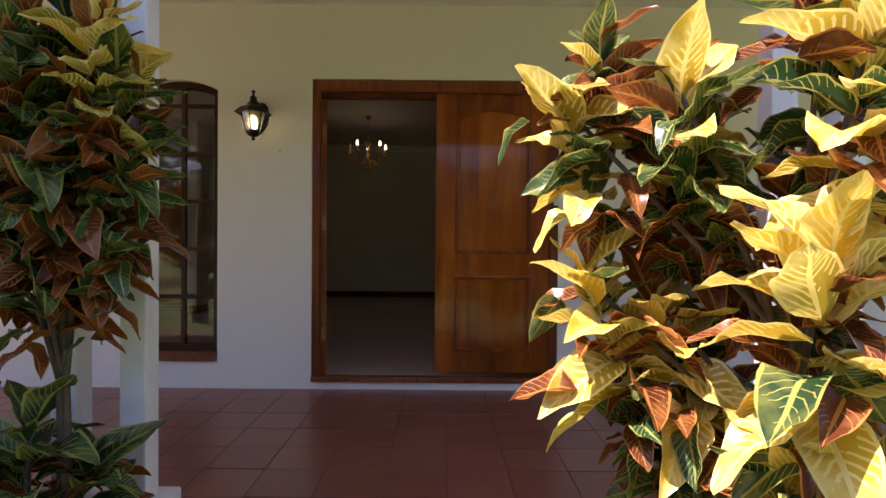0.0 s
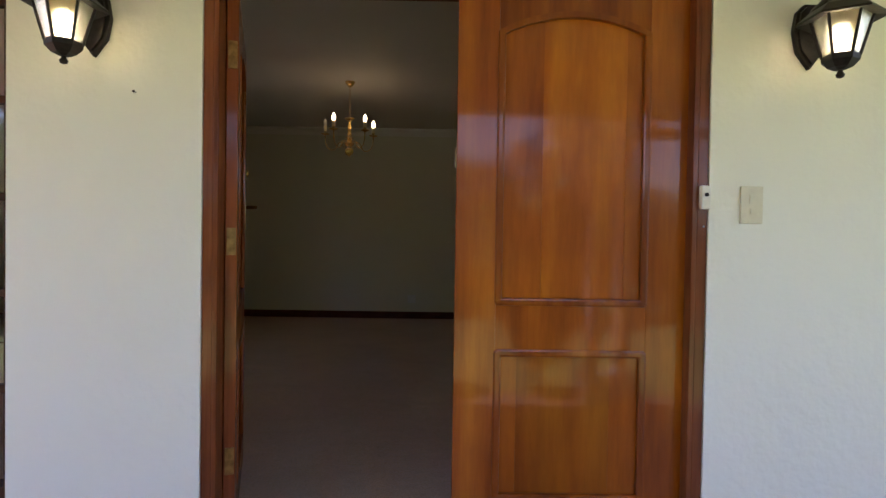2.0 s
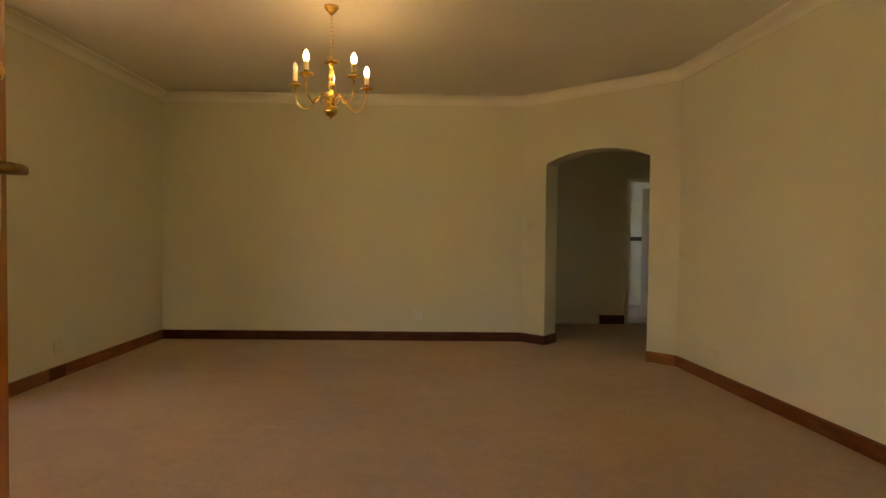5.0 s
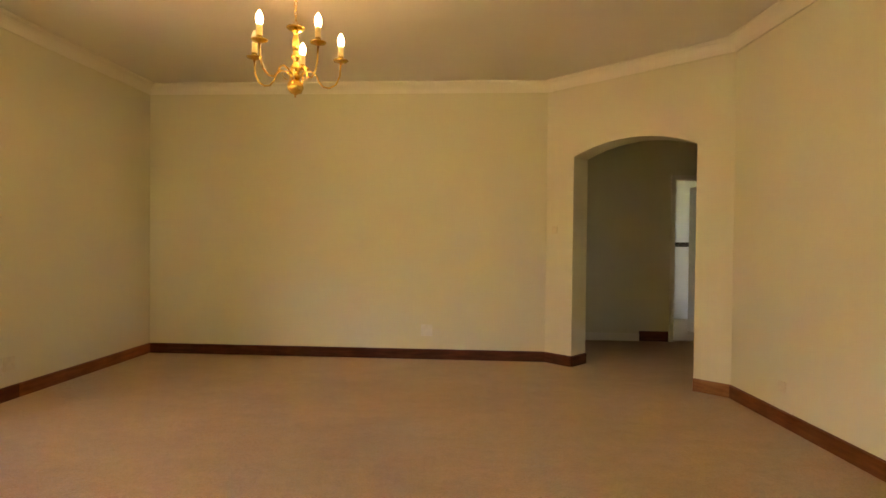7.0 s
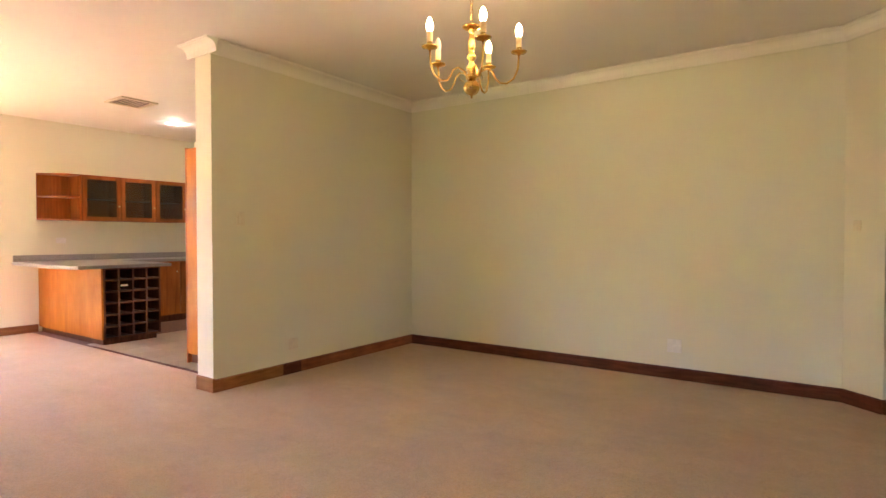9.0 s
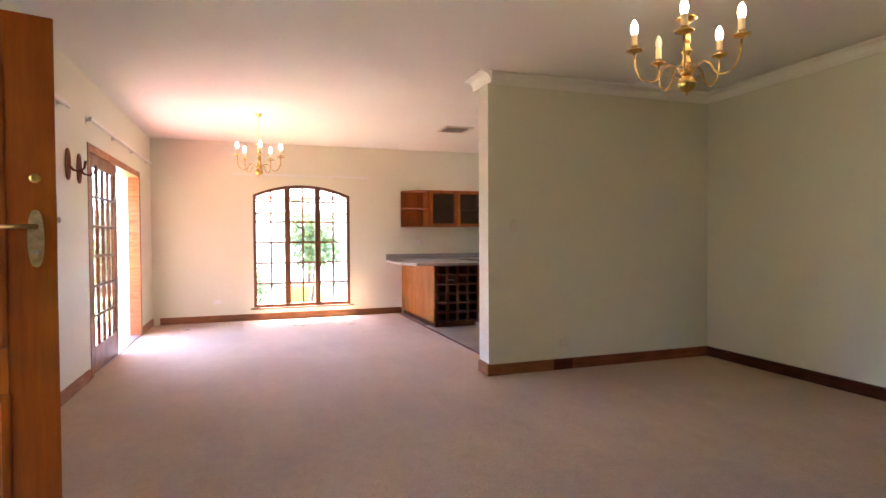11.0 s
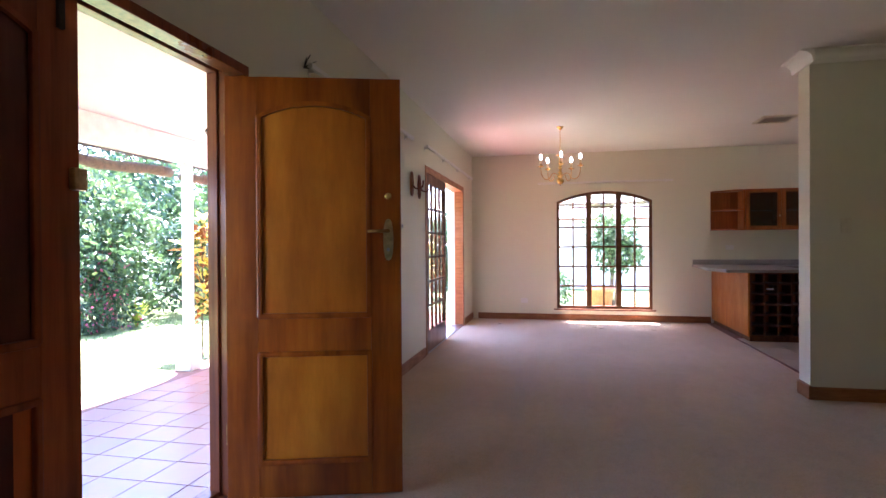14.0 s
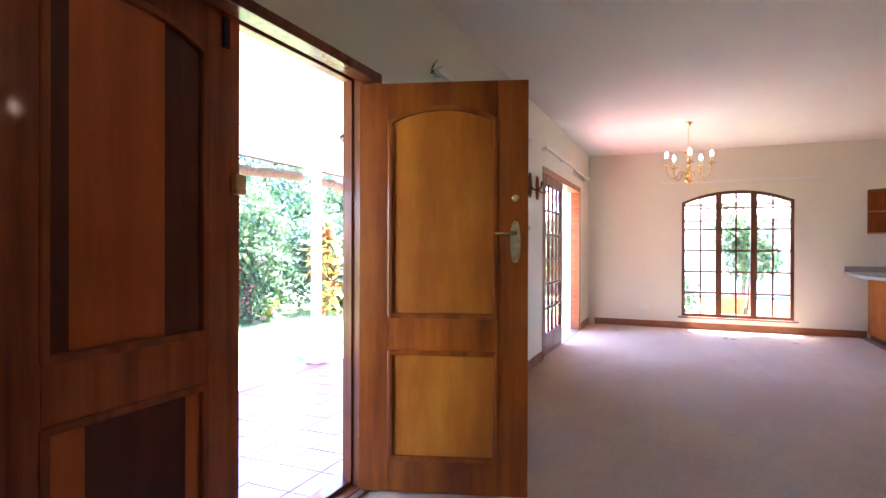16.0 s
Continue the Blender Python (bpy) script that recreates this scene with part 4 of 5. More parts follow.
base = thing("base_cabinet", "wooden base cabinet under the back worktop", "cabinet")
part("body", boxes((WX + 0.002, -7.1, 4.6, 5.95, 0.1, 0.868)), M_CAB, base)
part("plinth", boxes((WX + 0.02, -7.15, 4.6, 5.95, 0.0, 0.1)), M_RACK, base)
for k in range(3):
    y = 4.62 + k * 0.44
    d = part("door", boxes((-7.1, -7.08, y, y + 0.43, 0.12, 0.86), bevel=0.003), M_CAB, base)
    part("knob", lathe([(0, 0), (0.006, 0), (0.006, 0.01), (0.013, 0.016), (0.012, 0.024), (0, 0.026)], 12), M_OLDBRASS, d, "small knob", True, pose(-7.08, y + 0.38, 0.72, 0, 90, 0))

pen = thing("peninsula_cabinet", "kitchen peninsula with a light veneered side and wine rack end", "cabinet")
part("side_panel", boxes((WX + 0.002, -5.945, 3.94, 3.962, 0.07, 0.868), bevel=0.002), M_CABP, pen, "light orange veneered side panel")
part("plinth", boxes((WX + 0.03, -5.97, 3.965, 4.56, 0.0, 0.07)), M_RACK, pen)
part("carcass", boxes((WX + 0.02, -6.25, 3.963, 4.58, 0.071, 0.868)), M_CAB, pen)
RACK_Y0, RACK_Y1 = 3.963, 4.60
for i in range(5):
    y = RACK_Y0 + (RACK_Y1 - RACK_Y0 - 0.02) * i / 4
    part("rack_upright", boxes((-6.249, -5.945, y, y + 0.02, 0.071, 0.868), bevel=0.001), M_RACK, pen)
for i in range(7):
    z = 0.071 + (0.868 - 0.071 - 0.018) * i / 6
    for k in range(4):
        ya = RACK_Y0 + (RACK_Y1 - RACK_Y0 - 0.02) * k / 4 + 0.02
        yb = RACK_Y0 + (RACK_Y1 - RACK_Y0 - 0.02) * (k + 1) / 4
        part("rack_shelf", boxes((-6.249, -5.947, ya, yb, z, z + 0.018)), M_RACK, pen)
part("back_door", boxes((-6.6, -6.26, 4.581, 4.6, 0.1, 0.86), bevel=0.003), M_CAB, pen)
tag = thing("bottle_label", "small pale paper tag in the wine rack", "label", pose(-5.98, 4.2, 0.66, 0, 0, 0))
part("paper", boxes((-0.001, 0.001, -0.04, 0.04, -0.01, 0.012)), M_WHITE, tag)

top = thing("worktop", "grey speckled laminate worktop with rounded edges", "worktop")
bm = bmesh.new()
out = [(WX + 0.002, 3.66), (-6.3, 3.56), (-5.82, 3.66), (-5.80, 4.66), (-7.06, 4.66), (-7.06, 5.95), (WX + 0.002, 5.95)]
a = [bm.verts.new((x, y, 0.869)) for x, y in out]
b = [bm.verts.new((x, y, 0.905)) for x, y in out]
bm.faces.new(a)
bm.faces.new(b[::-1])
for i in range(len(out)):
    bm.faces.new((a[i], a[(i + 1) % len(out)], b[(i + 1) % len(out)], b[i]))
bmesh.ops.bevel(bm, geom=[e for e in bm.edges if abs(e.verts[0].co.z - e.verts[1].co.z) < 1e-4], offset=0.008, segments=2, affect="EDGES")
part("slab", bm, M_TOP, top)
part("upstand", boxes((WX + 0.002, WX + 0.022, 3.67, 5.95, 0.906, 0.985), bevel=0.003), M_TOP, top)
tall = thing("tall_cabinet", "tall orange-brown kitchen cabinet behind the wing wall", "cabinet")
part("side_panel", boxes((-4.41, -4.388, 4.03, 4.65, 0.0, 2.06), bevel=0.003), M_CAB, tall)
part("body", boxes((-4.387, -3.492, 4.05, 4.64, 0.1, 2.05)), M_CABP, tall)
part("door", boxes((-4.383, -3.495, 4.03, 4.049, 0.1, 2.05), bevel=0.003), M_CABP, tall)
part("plinth", boxes((-4.387, -3.492, 4.07, 4.64, 0.0, 0.1)), M_RACK, tall)

vent = thing("ceiling_vent", "dusty cream square ceiling air vent", "vent", pose(-5.77, 4.2, CEIL - 0.001))
part("frame", boxes((-0.2, -0.165, -0.2, 0.2, -0.016, 0), (0.165, 0.2, -0.2, 0.2, -0.016, 0), (-0.165, 0.165, -0.2, -0.165, -0.0155, 0), (-0.165, 0.165, 0.165, 0.2, -0.0155, 0), bevel=0.002), M_CREAMP, vent)
part("backing", boxes((-0.165, 0.165, -0.165, 0.165, -0.002, 0)), M_CANVAS, vent)
for i in range(8):
    part("slat", boxes((-0.163, 0.163, -0.015, 0.015, -0.0008, 0.0008)), M_CREAMP, vent, "", False, pose(0, -0.143 + 0.041 * i, -0.009, 35, 0, 0))
down = thing("downlight", "small round lit recessed ceiling downlight", "downlight", pose(-6.5, 5.13, CEIL))
part("rim", lathe([(0.042, -0.001), (0.06, -0.001), (0.058, -0.008), (0.042, -0.005)], 24), M_WHITE, down)
part("lens", lathe([(0.0, -0.003), (0.042, -0.003), (0.042, -0.001), (0, -0.001)], 24), M_DOWN, down, "glowing lens")
lamp("downlight_lamp", (-6.5, 5.13, CEIL - 0.05), 0.12, (1.0, 0.9, 0.75), 0.04)

# ---------------------------------------------------------------- dining room: French door, hooks, rails
fdf = thing("french_door_frame", "orange-brown timber frame of the French doors", "door frame", kind="structure")
part("jamb", boxes((-6.848, -6.77, 0.075, 0.206, -0.015, 2.125), bevel=0.003), M_SKIRT_L, fdf)
part("jamb", boxes((-4.50, -4.422, 0.03, 0.206, -0.015, 2.125), bevel=0.003), M_SKIRT_L, fdf)
part("head", boxes((-6.77, -4.50, 0.03, 0.206, 2.05, 2.125), bevel=0.003), M_SKIRT_L, fdf)
part("threshold", boxes((-6.77, -4.50, 0.0, 0.20, -0.018, 0.012), bevel=0.003), M_STEEL, fdf, "worn metal threshold")
fd = thing("french_door", "closed brown small-paned timber French door leaf", "door", pose(-4.505, 0.198, 0.015, 0, 0, 180))
FW, FH = 1.03, 2.03
part("stile", boxes((0, 0.095, 0, 0.042, 0, FH), bevel=0.002), M_WINDOW, fd)
part("stile", boxes((FW - 0.095, FW, 0, 0.042, 0, FH), bevel=0.002), M_WINDOW, fd)
part("rail", boxes((0.095, FW - 0.095, 0.0005, 0.0415, 0, 0.24)), M_WINDOW, fd)
part("rail", boxes((0.095, FW - 0.095, 0.0005, 0.0415, FH - 0.11, FH)), M_WINDOW, fd)
for c in range(1, 4):
    x = 0.095 + (FW - 0.19) * c / 4
    part("glazing_bar", boxes((x - 0.012, x + 0.012, 0.006, 0.036, 0.24, FH - 0.11)), M_WINDOW, fd)
for r in range(1, 6):
    z = 0.24 + (FH - 0.35) * r / 6
    part("glazing_bar", boxes((0.095, FW - 0.095, 0.007, 0.035, z - 0.012, z + 0.012)), M_WINDOW, fd)
for c in range(4):
    for r in range(6):
        x0, x1 = 0.095 + (FW - 0.19) * c / 4, 0.095 + (FW - 0.19) * (c + 1) / 4
        z0, z1 = 0.24 + (FH - 0.35) * r / 6, 0.24 + (FH - 0.35) * (r + 1) / 6
        g = part("pane", boxes((x0, x1, 0.018, 0.023, z0, z1)), M_GLASS, fd)
        g.visible_shadow = False
for x in (-3.82, -4.12):
    hk = thing("curtain_hook", "brown wooden oval curtain tieback hook on the wall", "hook", pose(x, 0.2, 1.85, 0, 0, 180), "pair of curtain hooks")
    part("plate", tube([(0.05 * math.sin(a), -0.014, 0.12 * math.cos(a)) for a in [2 * math.pi * i / 24 for i in range(25)]], 0.0085, 8), M_FRAME, hk, "oval wooden ring", True)
    part("stem", boxes((-0.008, 0.008, -0.02, -0.002, -0.115, 0.115), bevel=0.003), M_FRAME, hk)
    part("prong", tube([(0, -0.015, 0.0), (0, -0.05, -0.045), (0, -0.09, -0.055), (0, -0.125, -0.03), (0, -0.135, 0.03)], [0.009, 0.009, 0.009, 0.009, 0.011], 8), M_FRAME, hk, "curved hook", True)


def curtain_rail(a, b, z, label):
    """Track with end stops and brackets, along the wall from a to b (plan points on its face)."""
    d = Vector(b) - Vector(a)
    L = d.length
    r = thing("curtain_rail", label, "curtain rail", pose(a[0], a[1], z, 0, 0, math.degrees(math.atan2(d.y, d.x))))
    part("track", boxes((0, L, -0.07, -0.045, -0.014, 0.014), (0.0, L, -0.064, -0.051, -0.019, -0.0145), bevel=0.002), M_WHITE, r)
    for k in range(max(2, int(L / 0.8) + 1)):
        x = 0.1 + (L - 0.2) * k / max(1, int(L / 0.8))
        part("bracket", boxes((x - 0.012, x + 0.012, -0.045, 0, -0.01, 0.012), (x - 0.014, x + 0.014, -0.006, 0, -0.03, 0.03), bevel=0.001), M_WHITE, r)
    return r


curtain_rail((-4.3, 0.2), (-7.35, 0.2), 2.31, "bare white curtain rail above the French doors")
curtain_rail((-1.44, 0.2), (-3.72, 0.2), 2.285, "bare white curtain rail on the front wall")
curtain_rail((WX, 1.3), (WX, 3.38), 2.23, "bare white curtain rail above the arched window")
for x, y, s in ((-7.01, 0.72, 0.05), (-6.85, 2.15, 0.035), (-6.8, 2.25, 0.045), (-6.75, 2.95, 0.04)):
    bm = bmesh.new()
    for i in range(5):
        a = random.uniform(0, 6.28)
        e = Vector((math.cos(a), math.sin(a), 0)) * s
        n = Vector((-e.y, e.x, 0)) * 0.35
        vs = [bm.verts.new(v) for v in (Vector((0, 0, 0.002)), e * 0.5 + n + Vector((0, 0, 0.012)), e + Vector((0, 0, 0.004)), e * 0.5 - n + Vector((0, 0, 0.006)))]
        bm.faces.new(vs)
    ob = part("dry_leaf", bm, M_DRY)
    ob.location = (x, y, 0)
    tagged(ob, "scrap of dry brown leaf on the carpet", "dry leaf", "dry leaf scraps")

# ---------------------------------------------------------------- passage: bathroom doorway
bd = thing("bathroom_door_frame", "cream painted bathroom door frame", "door frame", kind="structure")
part("jamb", boxes((2.35, 2.40, 7.36, 7.51, 0, 1.98), bevel=0.003), M_CORNICE, bd)
part("jamb", boxes((3.10, 3.15, 7.36, 7.51, 0, 1.98), bevel=0.003), M_CORNICE, bd)
part("head", boxes((2.40, 3.10, 7.36, 7.51, 1.93, 1.98), bevel=0.003), M_CORNICE, bd)
dl = thing("bathroom_door", "white painted bathroom door standing ajar", "door", pose(3.1, 7.5, 0.01, 0, 0, 107))
part("leaf", boxes((0, 0.7, 0, 0.04, 0, 1.9), bevel=0.003), M_WHITE, dl)
part("door_handle", tube([(0.64, 0, 1.13), (0.64, -0.05, 1.13), (0.55, -0.05, 1.13)], 0.008, 8), M_STEEL, dl, "steel lever handle", True)
part("lock_plate", boxes((0.62, 0.66, -0.004, 0, 1.03, 1.18), bevel=0.001), M_STEEL, dl)
band = part("trim", boxes((2.06, 4.5, 9.385, 9.398, 1.12, 1.19)), M_BAND)
tagged(band, "dark patterned tile border on the bathroom wall", "tile border", kind="structure")
band2 = part("trim", boxes((2.051, 2.062, 7.52, 9.38, 1.12, 1.19)), M_BAND)
tagged(band2, "dark patterned tile border on the bathroom wall", "tile border", kind="structure")

# ---------------------------------------------------------------- veranda
VZ = -0.055
slab("veranda_slab", -8.6, 4.8, -2.25, 0.0, -0.4, VZ - 0.004, M_GROUT, "concrete veranda base with grout", "veranda")
vc = bmesh.new()
prism(vc, [(0.0, 2.68), (0.0, 2.80), (-2.27, 2.45), (-2.27, 2.33)], -4.75, 4.8)
for v in vc.verts:
    v.co = Vector((v.co.y, v.co.x, v.co.z))
tagged(part("veranda_ceiling", vc, M_VCEIL), "white painted sloping veranda ceiling", "ceiling", kind="structure")
vr = bmesh.new()
prism(vr, [(0.0, 2.805), (0.0, 2.93), (-2.36, 2.56), (-2.36, 2.29), (-2.28, 2.29), (-2.28, 2.46)], -4.82, 4.9)
for v in vr.verts:
    v.co = Vector((v.co.y, v.co.x, v.co.z))
tagged(part("veranda_roof", vr, M_ROOF), "plain lean-to veranda roof", "roof", kind="structure")
beam = part("veranda_beam", boxes((-4.7, 4.7, -2.21, -2.1, 2.1, 2.35), bevel=0.008), M_POST)
tagged(beam, "white painted veranda edge beam", "beam", kind="structure")


# added eaves over the arched window, and the open pergola with its rolled awning beyond
# unseen eaves, put here to narrow the sun patch on the carpet
eave = bmesh.new()
prism(eave, [(-7.905, 2.52), (-7.905, 2.64), (-8.46, 2.56), (-8.46, 2.44)], 0.0, 6.5)
tagged(part("added_eaves_soffit", eave, M_VCEIL), "unseen white soffit added to trim the sun at the arched window", "soffit", kind="structure")
# unseen eaves, put here to stop sun entering the French doors
eave = bmesh.new()
prism(eave, [(-0.005, 2.56), (-0.005, 2.68), (-0.5, 2.60), (-0.5, 2.48)], -8.46, -4.83)
for v in eave.verts:
    v.co = Vector((v.co.y, v.co.x, v.co.z))
tagged(part("added_eaves_soffit", eave, M_VCEIL), "unseen white soffit added to keep sun off the French doors", "soffit", kind="structure")
tagged(part("pergola_beam", boxes((-10.3, -10.19, -0.9, 6.4, 2.2, 2.38), bevel=0.008), M_POST), "white painted pergola edge beam", "beam", kind="structure")


def post(x, y=-2.155):
    p = thing("veranda_post", "slim white painted veranda post on a square plinth", "post", pose(x, y, 0), "veranda posts")
    part("shaft", boxes((-0.042, 0.042, -0.042, 0.042, 0.16, 2.1), bevel=0.006), M_POST, p)
    part("plinth", boxes((-0.095, 0.095, -0.093, 0.095, VZ - 0.004, 0.16), bevel=0.012), M_POST, p)
    return p


for x in (-0.93, -1.15, 1.13, 1.35, -3.55, 3.6):
    post(x)
for y in (-0.7, 5.9):
    pp = thing("pergola_post", "slim white painted pergola post", "post", pose(-10.245, y, 0), "pergola posts")
    part("shaft", boxes((-0.042, 0.042, -0.042, 0.042, 0.1, 2.2), bevel=0.006), M_POST, pp)
    part("plinth", boxes((-0.075, 0.075, -0.075, 0.075, -0.18, 0.1), bevel=0.01), M_POST, pp)


def awning(x0, x1, z=2.0):
    a = thing("rolled_awning", "brown canvas awning rolled up under the veranda beam", "awning", pose(0, -2.29, z), "rolled awnings")
    n = 14
    pts = [(x0 + (x1 - x0) * i / n, 0.012 * math.sin(i * 1.7), 0.012 * math.sin(i * 0.9) - 0.02 * math.sin(math.pi * i / n)) for i in range(n + 1)]
    part("roll", tube(pts, [0.05 + 0.006 * math.sin(i * 2.3) for i in range(n + 1)], 12), M_CANVAS, a, "", True)
    part("hem_bar", tube([(x0 - 0.02, 0.02, 0.105), (x1 + 0.02, 0.02, 0.105)], 0.012, 8), M_CANVAS, a)
    for i in range(5):
        x = x0 + 0.08 + (x1 - x0 - 0.16) * i / 4
        part("strap", tube([(x, 0.02, 0.105), (x + 0.01, -0.045, 0.05), (x + 0.012, -0.055, 0.0), (x + 0.01, 0.0, -0.06), (x, 0.05, 0.0), (x, 0.03, 0.1)], 0.006, 6), M_CANVAS, a)
    for x in (x0 + 0.15, x1 - 0.15):
        part("bracket", boxes((x - 0.012, x + 0.012, -0.005, 0.083, 0.1, 0.125)), M_IRON, a)
    part("rope", tube([(x0 + 0.3, 0.0, 0.1), (x0 + 0.5, 0.02, 0.13), (x0 + 0.7, 0.0, 0.1)], 0.005, 6), M_IRON, a)
    return a


awning(-3.45, -1.35)
awning(-4.65, -3.65)
awning(1.5, 3.5)
awning(0.2, 5.6).matrix_world = pose(-10.38, 0, 2.1, 0, 0, 90) @ Matrix.Diagonal((1, -1, 1, 1))

# veranda tiles: one mesh for all, an object for each within sight of the door
TS = 0.28
tile_mesh = to_mesh("tile", boxes((0.003, TS - 0.003, 0.003, TS - 0.003, -0.009, 0.0), bevel=0.0015), M_QUARRY)
veranda = thing("veranda_floor", "red-brown square quarry tile veranda floor", "floor", kind="structure")
far = bmesh.new()
count = 0
nx, ny = int(13.4 / TS), int(2.35 / TS)
for i in range(nx):
    for j in range(ny + 1):
        x, y = -8.6 + i * TS, -TS * (j + 1)
        if y < -2.23:
            continue
        if -5.9 < x < 3.2 and count < 300:
            o = new("tile", tile_mesh)
            o.parent = veranda
            o.location = (x, y, VZ + random.uniform(-0.001, 0.001))
            count += 1
        else:
            box(far, x + 0.004, x + TS - 0.004, y + 0.004, y + TS - 0.004, VZ - 0.009, VZ)
rest = part("tiling", far, M_QUARRY, veranda)
rest["kind"] = "stuff"
edge = slab("veranda_edge", -8.6, 4.8, -2.28, -2.2505, -0.4, VZ - 0.002, M_SILL, "brick-red veranda edge course", "kerb")

# kitchen floor tiles and the dark strip that parts them from the carpet
kf = thing("kitchen_floor", "beige marbled ceramic kitchen floor tiles", "floor", kind="structure")
part("screed", boxes((WX, -3.49, 3.86, 6.08, 0.0, 0.003)), M_GROUT, kf)
kt = to_mesh("floor_tile", boxes((0.002, 0.331, 0.002, 0.331, 0.0, 0.006), bevel=0.0015), M_KTILE)
for i in range(8):
    for j in range(6):
        x, y = -6.2 + i * 0.333, 3.89 + j * 0.333
        if x + 0.333 < -3.45 and y + 0.333 < 6.09:
            o = new("floor_tile", kt)
            o.parent = kf
            o.location = (x, y, 0.002)
strip = part("trim", boxes((-5.98, -3.49, 3.862, 3.886, 0.0, 0.010), bevel=0.002), M_RACK)
tagged(strip, "dark threshold strip between carpet and tiles", "threshold", kind="structure")

# ---------------------------------------------------------------- garden
GZ = -0.16
gb = bmesh.new()
box(gb, -400, 400, -400, 400, GZ - 1.0, GZ)
tagged(part("ground", gb, M_LAWN), "green mown lawn", "lawn", kind="structure")


def leaf_cloud(blobs, count, size, seed):
    """Many small folded leaves strewn through a set of blobs (centre, radii); one mesh from plain arrays."""
    rng = random.Random(seed)
    verts, faces = [], []
    weights = [b[1][0] * b[1][1] + b[1][1] * b[1][2] + b[1][0] * b[1][2] for b in blobs]
    for _ in range(count):
        c, r = rng.choices(blobs, weights)[0]
        d = Vector((rng.gauss(0, 1), rng.gauss(0, 1), rng.gauss(0, 1))).normalized()
        k = rng.uniform(0.55, 1.08)
        p = Vector((c[0] + d.x * r[0] * k, c[1] + d.y * r[1] * k, c[2] + d.z * r[2] * k))
        if p.z < GZ + 0.02:
            p.z = GZ + rng.uniform(0.02, 0.3)
        ax = (d + Vector((rng.gauss(0, 0.6), rng.gauss(0, 0.6), rng.gauss(0, 0.6) - 0.2))).normalized()
        sd = ax.cross(Vector((rng.gauss(0, 1), rng.gauss(0, 1), rng.gauss(0, 1) + 1.2))).normalized()
        up = ax.cross(sd)
        L = size * rng.uniform(0.6, 1.4)
        w = L * rng.uniform(0.22, 0.34)
        b = len(verts)
        verts += [p, p + ax * L * 0.5 + sd * w + up * w * 0.3, p + ax * L, p + ax * L * 0.5 - sd * w + up * w * 0.3]
        faces += [(b, b + 1, b + 2), (b, b + 2, b + 3)]
    me = bpy.data.meshes.new("foliage")
    me.from_pydata([tuple(v) for v in verts], [], faces)
    return me


def shrub(x, y, height, spread, mat, leaves, size, seed, label, name="shrub", flowers=None, group="", low=0.15):
    rng = random.Random(seed)
    s = thing(name, label, "shrub", pose(x, y, GZ), group)
    blobs = []
    for k in range(9):
        a = rng.uniform(0, 6.28)
        rr = spread * rng.uniform(0.1, 0.62)
        blobs.append(((math.cos(a) * rr, math.sin(a) * rr, height * rng.uniform(low, 0.85)), (spread * rng.uniform(0.32, 0.5), spread * rng.uniform(0.32, 0.5), height * rng.uniform(0.14, 0.24))))
    for k in range(5):
        c = blobs[k][0]
        part("stem", tube([(0.05 * math.cos(k * 1.3), 0.05 * math.sin(k * 1.3), -0.03), (c[0] * 0.35, c[1] * 0.35, c[2] * 0.5), (c[0], c[1], c[2])], [0.035, 0.022, 0.008], 6), M_BARK, s)
    me = leaf_cloud(blobs, leaves, size, seed + 5)
    for v in me.vertices:
        v.co.z = max(v.co.z, 0.01)
    me.materials.append(mat)
    o = new("foliage", me)
    o.parent = s
    if flowers:
        fm = leaf_cloud(blobs, leaves // 6, size * 0.8, seed + 9)
        fm.materials.append(flowers)
        f = new("flowers", fm)
        f.parent = s
    return s


HEDGE = "dense sunlit green garden shrub in the hedge"
for i in range(17):
    x = -17.5 + i * 1.75
    if -20 < x < 9:
        y = -7.6 - 0.5 * math.sin(i * 2.1) + (1.3 if -12.5 < x < -6.5 else 0)
        shrub(x, y, 2.2 + 0.55 * math.sin(i * 1.3), 1.45, M_LEAF if i % 3 else M_LEAF2, 5200, 0.12, 40 + i, HEDGE, group="hedge shrubs")
for i in range(7):
    x = -19 + i * 4.6
    shrub(x, -11.2 - 0.8 * math.sin(i * 1.9), 4.6 + 0.8 * math.sin(i * 2.7), 2.9, M_LEAF2 if i % 2 else M_LEAF, 7000, 0.2, 90 + i, "tall leafy tree behind the hedge", "garden_tree", group="background trees")
# an unseen tree, added so that its shade falls on the bed beside the posts
shade = thing("shade_tree", "unseen leafy tree added to shade the bed by the veranda", "tree", pose(-3.35, -3.7, GZ))
part("trunk", tube([(0, 0, -0.05), (0.05, 0.1, 1.3), (0.25, 0.35, 2.6), (0.5, 0.65, 3.6)], [0.11, 0.095, 0.075, 0.04], 10), M_BARK, shade, "", True)
for lx, ly, lz in ((0.1, 0.4, 4.3), (1.1, 0.6, 4.2), (0.5, 1.3, 4.5), (0.8, 0.3, 4.8), (0.2, 1.0, 4.0)):
    part("limb", tube([(0.25, 0.35, 2.6), (0.2 + lx * 0.5, 0.25 + ly * 0.5, 3.5), (lx, ly, lz)], [0.05, 0.035, 0.012], 7), M_BARK, shade, "", True)
